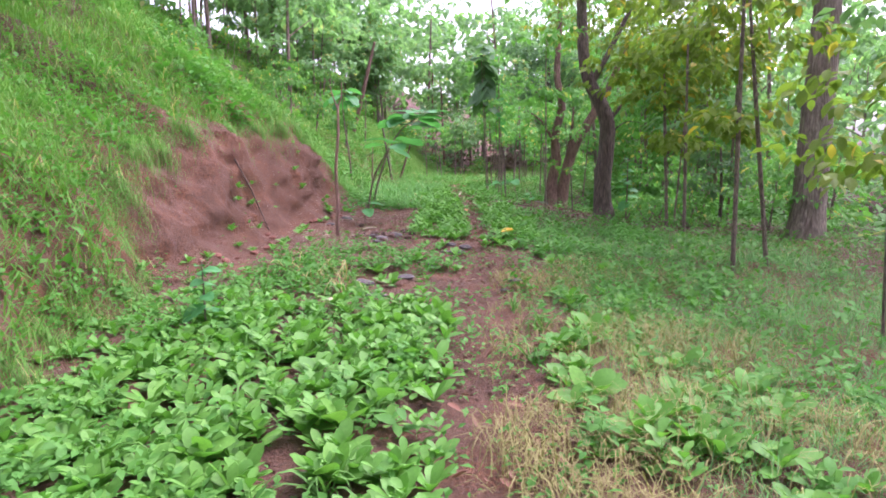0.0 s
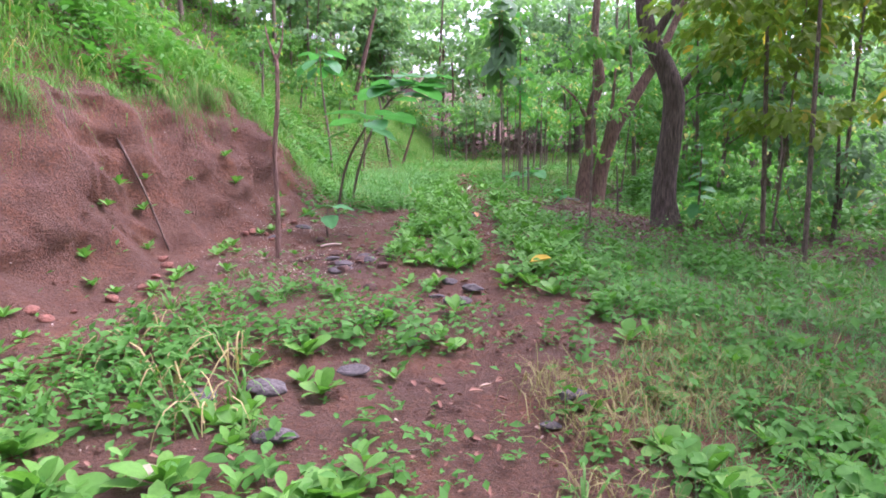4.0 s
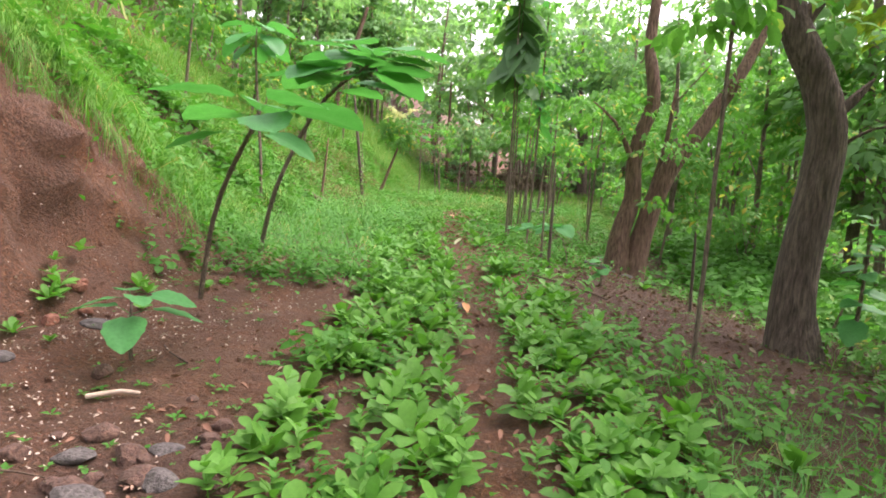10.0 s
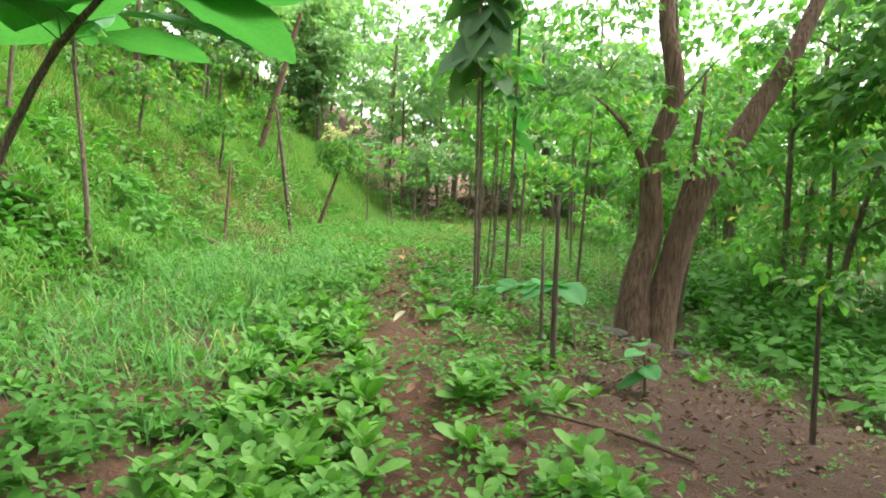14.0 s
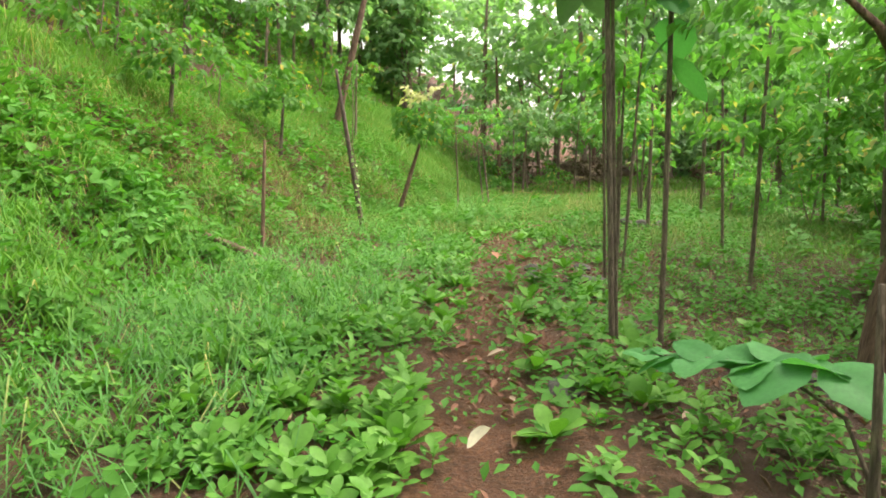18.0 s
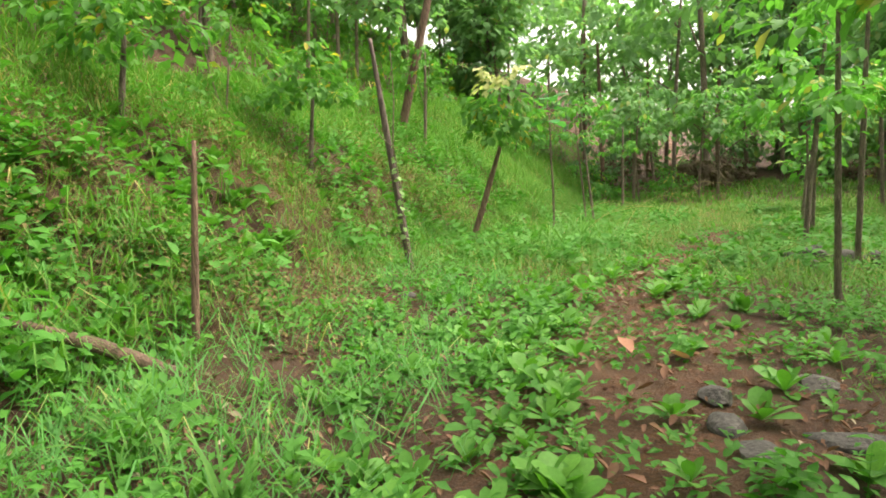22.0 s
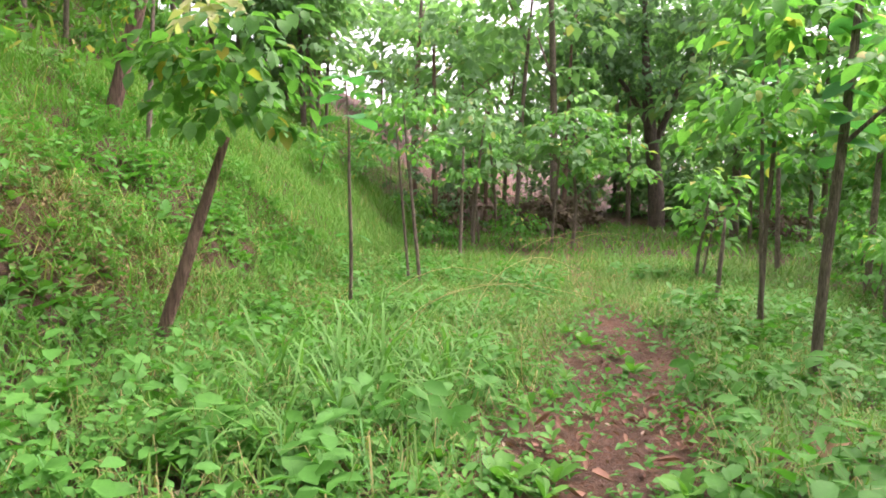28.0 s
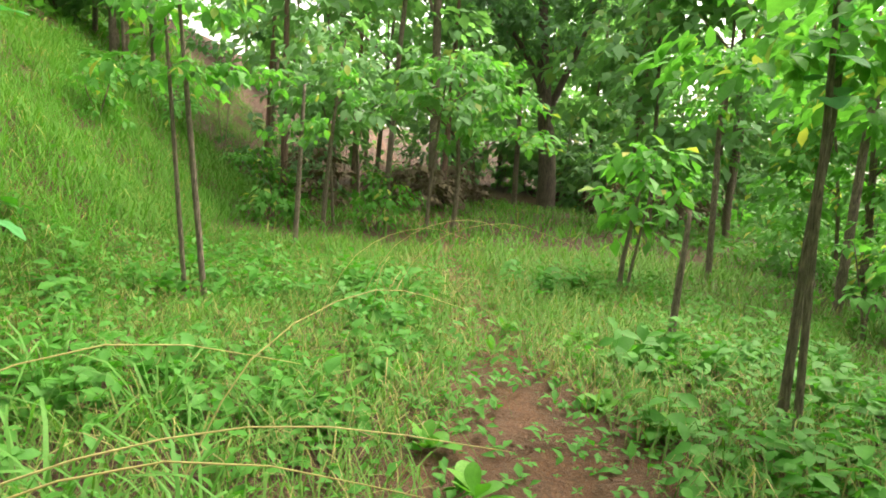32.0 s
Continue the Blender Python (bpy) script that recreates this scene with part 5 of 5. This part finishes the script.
big_leaved("teak_sapling", "slender teak whose dark leaves hang round the stem", 0.44, 14.3, [(0, 0, 0, 0.014), (-0.03, 0.1, 1.5, 0.013), (-0.05, 0.2, 3.0, 0.012), (-0.05, 0.2, 4.3, 0.008)], 34, 0.62, 15, 1.5, 45, mat=CROWN_DARK)
lean = big_leaved("teak_sapling", "leaning sapling with large bright leaves at its top", 1.55, 24.4, [(0, 0, 0, 0.042), (0.06, 0.05, 1.0, 0.038), (0.16, 0.1, 2.0, 0.034), (0.28, 0.2, 3.4, 0.026)], 22, 0.3, 16, 1.6, 12)
part("branch", trunk_mesh([(0.14, 0.1, 1.85), (0.35, 0.0, 2.1), (0.7, -0.1, 2.4)], [0.022, 0.016, 0.008], 6), BARK_SAP, lean)
part("crown", joined(crown_cloud([(-0.35, 0.2, 2.2, 0.4, 0.3, 26), (0.4, 0.1, 2.4, 0.5, 0.35, 36), (-0.1, 0.3, 2.9, 0.6, 0.5, 50)], 0.15, MID_LEAF, 11)), CROWN_LIGHT, lean)
twin = big_leaved("teak_sapling", "slim dark twin-stemmed sapling with large leaves", 2.07, 26.6, [(0, 0, 0, 0.024), (-0.06, 0, 1.0, 0.022), (-0.1, 0.0, 2.0, 0.019), (-0.1, 0.1, 3.0, 0.012)], 10, 0.2, 17, 1.0, 4)
big_leaved("teak_sapling", "slim dark sapling with large leaves", 2.14, 26.85, [(0, 0, 0, 0.032), (0.01, 0, 1.2, 0.029), (0.05, 0, 2.0, 0.025), (0.1, 0.1, 3.2, 0.016)], 10, 0.2, 18, 1.1, 4)
part("crown", joined(crown_cloud([(-0.45, 0.0, 2.25, 0.5, 0.3, 40), (0.2, 0.05, 2.5, 0.55, 0.4, 46), (0.6, 0.1, 2.25, 0.4, 0.3, 30), (-0.2, 0.1, 2.75, 0.5, 0.4, 34), (0.5, 0.3, 2.0, 0.35, 0.25, 20)], 0.13, MID_LEAF, 11)), CROWN_LIGHT, twin)
tree("young_teak", "bushy young tree with bright whorls of leaves", 2.8, 31.2, [[(0, 0, 0, 0.035), (0.02, 0, 0.5, 0.03), (0.1, 0, 1.0, 0.025), (0.2, 0, 1.9, 0.012)], [(0.1, 0, 0.02, 0.025), (0.2, 0.05, 0.6, 0.02), (0.35, 0.1, 1.4, 0.01)]],
     BARK_SAP, [(0.15, 0, 1.35, 0.6, 0.7, 36), (0.25, 0, 1.85, 0.5, 0.5, 26), (0.1, 0, 0.85, 0.35, 0.5, 12)], 0.26, CROWN_LIGHT, "sapling", clump=6)
for x, y, dx, h, r, n in ((2.3, 28.7, 0.1, 1.25, 0.035, 0), (4.9, 32.8, -0.1, 3.4, 0.05, 40), (5.4, 30.6, 0.15, 3.2, 0.06, 60), (-2.0, 29.7, -0.3, 2.9, 0.03, 18), (-1.5, 33, 0.05, 2.4, 0.04, 24), (4.6, 28.2, 0.1, 1.3, 0.03, 14), (3.6, 27.0, 0.1, 3.2, 0.04, 50)):
    pole(x, y, dx, 0.1, h, r, BARK_SAP, topped(h, n, 0.65, dx) + topped(h * 0.78, n // 2, 0.5, dx), CROWN_LIGHT, 0.15)
tree("dark_leaved_tree", "tall dark-leaved tree at the end of the glade", 5.6, 45,
     [[(0, 0, 0, 0.34), (-0.1, 0, 1.8, 0.28), (-0.35, 0, 3.6, 0.24), (-0.6, 0, 6, 0.16), (-0.8, 0, 10, 0.05)], [(-0.3, 0, 3.0, 0.15), (0.5, 0, 5, 0.1), (1.6, 0, 8, 0.04)], [(-0.4, 0, 3.9, 0.13), (-1.4, -0.2, 5.4, 0.08), (-2.6, -0.3, 6.6, 0.03)]],
     BARK_DARK, [(-0.6, 0, 8.6, 2.6, 3.0, 240), (-2.6, -0.5, 6.6, 1.8, 1.8, 130), (1.8, 0, 7.0, 1.9, 2.2, 140), (-1.0, -1, 5.6, 1.5, 1.2, 70), (1.3, -0.5, 5.3, 1.2, 1.0, 50), (-3.0, 0, 8.6, 1.6, 2.0, 80)], 0.34, CROWN_DARK)
tree("layered_tree", "small bright green tree with level layers of leaves", 1.3, 36.5,
     [[(0, 0, 0, 0.05), (0.05, 0, 1.2, 0.045), (-0.05, 0, 2.4, 0.03), (0.0, 0, 3.4, 0.012)], [(0.05, 0, 1.3, 0.03), (0.6, 0, 1.8, 0.02), (1.2, 0, 2.1, 0.008)], [(0.0, 0, 1.9, 0.025), (-0.6, 0, 2.4, 0.015), (-1.1, 0, 2.6, 0.006)]],
     BARK_SAP, [(0, 0, 3.3, 0.7, 0.35, 34), (0.7, 0, 2.75, 0.8, 0.3, 34), (-0.8, 0, 2.7, 0.7, 0.3, 26), (1.3, 0, 2.1, 0.8, 0.3, 26), (0.2, -0.2, 2.0, 0.8, 0.3, 20)], 0.24, CROWN_LIGHT, "tree")
# the wood round about
def off_axis(x, y):
    """Not in front of the dark tree."""
    return abs(x + 0.47 - 0.283 * (y - 22.9)) > 1.5 or y > 46


def wood(n, x0, x1, y0, y1, h0, h1, mat, size, sprays, keep=None, low=0.35):
    """Forest trees: a slim trunk, a few limbs, and a crown of separate leafy masses round the limbs' ends."""
    for _ in range(n):
        x, y = rng.uniform(x0, x1), rng.uniform(y0, y1)
        if keep and not keep(x, y):
            continue
        h = rng.uniform(h0, h1)
        r = 0.012 * h * rng.uniform(0.6, 1.2)
        dx, dy = rng.normal(0, 0.06 * h, 2)
        stems = [[(0, 0, 0, r), (dx * 0.3, dy * 0.3, h * 0.4, r * 0.8), (dx, dy, h * 0.9, r * 0.3)]]
        blobs = [(dx, dy, h * 0.92, 0.16 * h, 0.2 * h, sprays)]
        for k, s in enumerate((low - 0.05, low + 0.12, 0.58, 0.7, 0.82)):
            a, reach = rng.uniform(0, 6.28) + 2.4 * k, h * rng.uniform(0.08, 0.2)
            ex, ey = dx * s + reach * math.cos(a), dy * s + reach * math.sin(a)
            blobs.append((ex, ey, h * s + 0.04 * h, 0.15 * h * rng.uniform(0.7, 1.2), 0.13 * h, sprays))
            if k in (1, 3):
                stems.append([(dx * s * 0.6, dy * s * 0.6, h * (s - 0.12), r * 0.45), (ex, ey, h * s, r * 0.15)])
        tree("forest_tree", "green forest tree with a slim trunk", x, y, stems, BARK_SAP, blobs, size * 1.12, mat, "tree", "trees of the wood", 5, FAR_LEAF if size > 0.2 else SMALL_LEAF, 11)


def shrub(x, y, h, r, mat, size, sprays, label="leafy green shrub of the forest edge"):
    stems = [[(0, 0, 0, 0.02), (0.1, 0.05, h * 0.4, 0.015), (0.2, 0.1, h * 0.8, 0.008)], [(0.03, 0, 0, 0.018), (-0.15, -0.05, h * 0.4, 0.012), (-0.25, 0, h * 0.75, 0.006)]]
    blobs = [(0, 0, h * 0.42, r, h * 0.9, sprays), (rng.normal(0, 0.4 * r), rng.normal(0, 0.4 * r), h * 0.8, r * 0.6, h * 0.5, sprays // 2)]
    return tree("shrub", label, x, y, stems, BARK_SAP, blobs, size, mat, "shrub", "shrubs of the wood", 5, FAR_LEAF if size > 0.18 else SMALL_LEAF, 11)


def thicket(n, x0, x1, y0, y1, h0, h1, mat, size, sprays, label="leafy green shrub of the forest edge"):
    for _ in range(n):
        x, y, h = rng.uniform(x0, x1), rng.uniform(y0, y1), rng.uniform(h0, h1)
        if y > 34 and not off_axis(x, y):
            continue
        shrub(float(x), float(y), h, h * rng.uniform(0.35, 0.6), mat, size, sprays, label)


# shrubs: by the old tree, along the lower side, at the end of the glade, and over the hill
for x, y, h in ((3.75, 8.9, 0.6), (4.1, 9.5, 0.7), (4.5, 8.7, 0.6), (3.6, 10.2, 0.6)):
    shrub(x, y, h, h * 0.8, CROWN_LIGHT, 0.09, 60, "low bright yellow-green shrub under the trees")
thicket(14, 4.8, 10, -4, 12, 0.9, 2.0, CROWN_LIGHT, 0.13, 60)
thicket(24, 4.5, 12, 12, 34, 0.8, 2.2, CROWN_LIGHT, 0.16, 56)
thicket(20, 12, 28, -6, 40, 1.5, 3.5, CROWN_HAZED, 0.34, 36)
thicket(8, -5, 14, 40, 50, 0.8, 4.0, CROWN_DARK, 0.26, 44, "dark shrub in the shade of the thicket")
# brown bushes added to draw the dark brown shade under the wood
thicket(16, -2, 10, 40, 46, 0.7, 1.8, SHADE_BUSH, 0.2, 44, "brown withered bush standing in for the wood's brown shade")
thicket(9, -6.5, 0.5, 35, 42, 0.5, 1.3, CROWN_LIGHT, 0.17, 44, "low pale green shrub where the glade meets the hill")
thicket(24, -3, 16, 47, 56, 2.5, 5.0, CROWN_HAZED, 0.4, 50)
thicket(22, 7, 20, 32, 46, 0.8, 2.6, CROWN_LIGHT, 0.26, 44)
thicket(26, 5, 24, 46, 58, 2.0, 4.5, CROWN_HAZED, 0.45, 44)
thicket(16, 14, 30, 20, 46, 1.5, 3.5, CROWN_HAZED, 0.4, 44)
thicket(30, -14, -5.8, -5, 40, 0.8, 2.4, CROWN, 0.17, 50, "green shrub on the upper hillside")
# most of these trees wear the leaf colour paled for haze
wood(5, -2.5, 2.2, 35.5, 39, 3.2, 5.0, CROWN_HAZED, 0.22, 14, off_axis, 0.62)
wood(11, 7, 11, 24, 36, 3.5, 6, CROWN_LIGHT, 0.19, 38, None, 0.4)
wood(12, 3.2, 9, 17, 25, 3.2, 6, CROWN_LIGHT, 0.18, 34, None, 0.35)
wood(24, -6, 14, 41, 62, 8, 15, CROWN_HAZED, 0.45, 25, off_axis)
wood(13, 9, 26, 40, 58, 6, 12, CROWN_HAZED, 0.42, 34, off_axis)
wood(18, -13, -6, 38, 54, 5, 10, CROWN_HAZED, 0.34, 34)
wood(17, 7, 20, 8, 36, 5, 11, CROWN_HAZED, 0.28, 27)
wood(11, 7, 16, -6, 9, 5, 10, CROWN_HAZED, 0.26, 27)
wood(30, -20, -8.0, 2, 50, 5, 10, CROWN_HAZED, 0.34, 30)
wood(9, -13, -8, 18, 38, 5, 9, CROWN_HAZED, 0.3, 30)
wood(12, -18, -7.5, -8, 8, 4, 8, CROWN_HAZED, 0.3, 30)
wood(14, -12, 10, -30, -9, 6, 12, CROWN_HAZED, 0.45, 20)
wood(30, -40, 60, 62, 95, 12, 22, CROWN_HAZED, 0.95, 26)
wood(20, 20, 60, -20, 50, 10, 18, CROWN_HAZED, 0.75, 24)


# ---- stones and small things ----
CLOD = plain_material("dark_earth_clod", (0.09, 0.05, 0.035), (0.16, 0.085, 0.058), 9, 0.95)
CLOD_RED = plain_material("red_earth_clod", (0.22, 0.09, 0.055), (0.3, 0.13, 0.08), 9, 0.95)


def rock(x, y, rx, ry, rz, seed, label, group="stones beside the path", sink=0.35, turn=0.0, mat=STONE, name="stone"):
    bm = bmesh.new()
    bmesh.ops.create_icosphere(bm, subdivisions=3, radius=1)
    r = random.Random(seed)
    cuts = [(Vector((r.gauss(0, 1), r.gauss(0, 1), r.gauss(0, 1))).normalized(), r.uniform(0.55, 0.9)) for _ in range(9)]
    for v in bm.verts:
        for nrm, far in cuts:
            over = v.co.dot(nrm) - far
            if over > 0:
                v.co -= nrm * over * 0.97
        v.co *= 1 + 0.06 * noise.noise(v.co * 3 + Vector((seed, 0, 0)))
        v.co = Vector((v.co.x * rx, v.co.y * ry, v.co.z * rz))
    me = bpy.data.meshes.new(name)
    bm.to_mesh(me)
    bm.free()
    me.materials.append(mat)
    ob = new(name, me)
    ob.matrix_world = pose(x, y, tz(x, y) + rz * (1 - 2 * sink), r.uniform(-6, 6), r.uniform(-6, 6), turn)
    return tagged(ob, label, "stone" if mat == STONE else "clod", group)


for k, (x, y, a, b, c, turn) in enumerate(((0.95, 22.35, 0.16, 0.14, 0.15, 10), (1.25, 22.45, 0.22, 0.18, 0.2, 40), (1.6, 22.4, 0.2, 0.17, 0.2, 80), (1.15, 22.12, 0.14, 0.12, 0.12, 20), (0.82, 22.15, 0.11, 0.1, 0.1, 60), (1.45, 22.15, 0.13, 0.11, 0.11, 120), (1.9, 22.55, 0.2, 0.16, 0.18, 150), (1.35, 22.75, 0.18, 0.15, 0.2, 100), (1.75, 22.2, 0.1, 0.09, 0.08, 30))):
    rock(x, y, a, b, c, k, "dark grey stone in a heap beside the path")
for k, (x, y, a, b, c, turn) in enumerate(((-0.22, 16.75, 0.1, 0.17, 0.06, 20), (-0.14, 16.4, 0.09, 0.16, 0.06, 10), (0.33, 16.75, 0.24, 0.11, 0.06, 170), (-0.25, 17.1, 0.1, 0.12, 0.06, 50), (0.32, 17.6, 0.13, 0.1, 0.05, 0), (0.45, 15.6, 0.12, 0.08, 0.05, 30), (0.1, 13.1, 0.12, 0.2, 0.05, 30))):
    rock(x, y, a, b, c, 20 + k, "flat grey stone slab half sunk in the ground", "flat stones by the path")
for k, (x, y, a) in enumerate(((-0.55, 2.75, 0.09), (0.75, 2.4, 0.08), (0.62, 2.1, 0.05), (-1.35, 2.35, 0.1), (-0.3, 3.4, 0.07), (0.0, 4.3, 0.1), (0.12, 4.75, 0.09), (-0.12, 4.95, 0.07), (-0.2, 4.55, 0.06), (-1.0, 2.45, 0.12), (-0.75, 1.9, 0.1), (-1.25, 5.35, 0.12), (-1.05, 5.75, 0.09), (-2.2, 7.2, 0.1), (-2.4, 6.6, 0.08), (-1.3, 5.6, 0.1), (-1.5, 5.9, 0.08), (-1.15, 6.0, 0.07), (-0.1, 9.0, 0.09), (-0.8, 10.4, 0.07), (-2.6, 18.4, 0.09), (-2.3, 17.6, 0.07), (-1.6, 19.1, 0.07), (-2.9, 19.5, 0.1), (0.5, 21.5, 0.07), (2.3, 13.9, 0.13), (2.75, 14.2, 0.12), (1.95, 14.2, 0.17), (1.85, 14.5, 0.15), (2.05, 13.95, 0.1))):
    rock(x, y, a * 1.25, a * 0.85, a * 0.42, 40 + k, "small dark grey stone lying on the earth", "small stones")


r = random.Random(77)
for k in range(26):
    x, y, a = r.gauss(-1.25, 0.28), r.gauss(5.75, 0.45), r.uniform(0.03, 0.09)
    rock(x, y, a, a * 0.8, a * 0.6, 90 + k, "dark lump of dug earth in the hollow", "lumps of earth", 0.35, r.uniform(0, 180), CLOD, "earth_clod")
for k in range(22):
    y = r.uniform(2.6, 7.8)
    x, a = float(foot_x(y)) + r.uniform(-0.1, 0.25), r.uniform(0.025, 0.08)
    rock(x, y, a, a * 0.8, a * 0.6, 120 + k, "crumbled lump of red earth at the foot of the bank", "lumps of earth", 0.35, r.uniform(0, 180), CLOD_RED, "earth_clod")


def stick(name, label, p, q, r, mat, category="stick"):
    a, b = Vector(p), Vector(q)
    mid = (a + b) / 2 + Vector((0.02, 0.03, 0.01))
    v, f = tube([tuple(a - a), tuple(mid - a), tuple(b - a)], [r, r * 0.9, r * 0.6], 8, 0.12, 3)
    me = array_mesh(name, v, f)
    me.materials.append(mat)
    ob = new(name, me)
    ob.location = a
    return tagged(ob, label, category)


stick("log", "fallen brown log lying in the weeds at the hill's foot", (-3.22, 16.56, tz(-3.22, 16.56) + 0.05), (-3.82, 16.03, 0.76), 0.05, DEADWOOD, "log")
stick("fallen_branch", "thin brown fallen branch on the bare earth", (1.35, 9.95, tz(1.35, 9.95) + 0.02), (0.6, 10.1, tz(0.6, 10.1) + 0.1), 0.012, DEADWOOD, "branch")
stick("white_stick", "short pale barkless stick on the red earth", (-1.75, 6.36, tz(-1.75, 6.36) + 0.03), (-1.53, 6.46, tz(-1.53, 6.46) + 0.035), 0.014, CHIPS, "stick")
stick("root", "thin exposed root hanging down the earth bank", (-3.75, 5.6, tz(-3.75, 5.6) + 0.03), (-3.1, 5.4, tz(-3.1, 5.4) + 0.04), 0.014, DEADWOOD, "root")
wire = stick("wire", "thin wire strung between two slim trees", (0.37, 14.28, tz(0.37, 14.28) + 1.25), (0.77, 14.52, tz(0.77, 14.52) + 1.28), 0.0015, STONE, "wire")


def fallen_leaf(x, y, size, colour, label, tilt=12, turn=0, lift=0.02):
    v, f = leaf(0.7, -0.2, 0.3, 6, 0.5, 0.0, 0.02)
    me = array_mesh("fallen_leaf", v * size, f)
    me.materials.append(leaf_material("fallen_leaf_blade", *colour, None, 0.7, 0.2))
    ob = new("fallen_leaf", me)
    ob.matrix_world = pose(x, y, tz(x, y) + lift, tilt, 8, turn)
    return tagged(ob, label, "leaf")


fallen_leaf(0.64, 5.1, 0.21, ((0.36, 0.24, 0.02), (0.46, 0.32, 0.03), (0.55, 0.4, 0.05)), "large bright yellow leaf among green herbs", -4, -75, 0.14)
fallen_leaf(0.0, 8.75, 0.11, ((0.6, 0.27, 0.12), (0.65, 0.33, 0.16), (0.7, 0.4, 0.2)), "curled orange leaf on the footpath", 25, 30)
fallen_leaf(-0.34, 12.28, 0.13, ((0.7, 0.62, 0.42), (0.75, 0.68, 0.5), (0.8, 0.75, 0.6)), "curled cream-white dry leaf on the footpath", 30, -70)
fallen_leaf(0.7, 22.7, 0.24, ((0.4, 0.22, 0.14), (0.45, 0.27, 0.17), (0.5, 0.3, 0.2)), "large curled brown dead leaf beside the path", 20, -80)
fallen_leaf(-0.7, 17.9, 0.16, ((0.36, 0.16, 0.1), (0.4, 0.2, 0.13), (0.45, 0.25, 0.17)), "reddish-brown dead leaf on the ground", 15, 40)
fallen_leaf(-0.35, 17.75, 0.14, ((0.36, 0.16, 0.1), (0.4, 0.2, 0.13), (0.45, 0.25, 0.17)), "reddish-brown dead leaf on the ground", 15, 120)
fallen_leaf(-1.2, 1.35, 0.15, ((0.6, 0.5, 0.33), (0.66, 0.57, 0.4), (0.7, 0.62, 0.5)), "pale cream dry leaf among the weeds", 20, -50)


def stalk(points, r, mat, label):
    x, y, z = points[0]
    v, f = tube([(a - x, b - y, c - z) for a, b, c in points], [r, r * 0.9, r * 0.7, r * 0.35][: len(points)], 5, 0.03, 2)
    me = array_mesh("grass_stalk", v, f)
    me.materials.append(mat)
    ob = new("grass_stalk", me)
    ob.location = (x, y, z)
    return tagged(ob, label, "grass stalk", "arching grass stalks")


for x, y, dx, dy, h, k in ((-1.75, 24.4, 1.45, 0.35, 0.72, 1), (-1.9, 24.6, 1.9, 0.5, 0.7, 2), (-2.1, 24.7, 1.4, 1.0, 0.8, 4), (-1.2, 25.6, 1.3, 1.2, 0.85, 6), (-0.6, 29.0, 1.8, 0.6, 1.0, 7), (-0.3, 29.4, 2.0, 0.4, 0.95, 8), (-0.9, 28.6, 1.6, 1.0, 0.9, 9)):
    z = tz(x, y)
    stalk([(x, y, z), (x + dx * 0.22, y + dy * 0.22, z + h * 0.75), (x + dx * 0.6, y + dy * 0.6, z + h), (x + dx, y + dy, z + h * 0.78)], 0.0036, STRAW_ONE, "long arching straw-coloured grass stalk")
big_leaved("broadleaf_sapling", "low sapling with broad soft leaves at the path's start", -0.75, -3.75, [(0, 0, 0, 0.012), (0.02, 0, 0.3, 0.01), (0.03, 0, 0.55, 0.007)], 9, 0.26, 31, 0.3, 6)
big_leaved("broadleaf_sapling", "small sapling with paired leaves at the foot of the bank", -1.95, 0.35, [(0, 0, 0, 0.01), (0.0, 0.02, 0.3, 0.008), (0.0, 0.03, 0.6, 0.006)], 12, 0.2, 32, 0.45, 4)

# weeds at the edge of the lower wood, beyond the bare earth
herb_plants("wood_edge_weeds", 2600, 3.0, 8.0, 11.0, 21.0, 0.25, 0.6, lambda x, y: np.clip((x - 3.4 - 0.5 * lattice(x, y, 131)) / 0.9, 0, 1) * np.clip(0.65 + 0.8 * lattice(x * 0.9, y * 0.9, 133), 0.05, 1), HERB, "leafy green weeds along the edge of the wood")
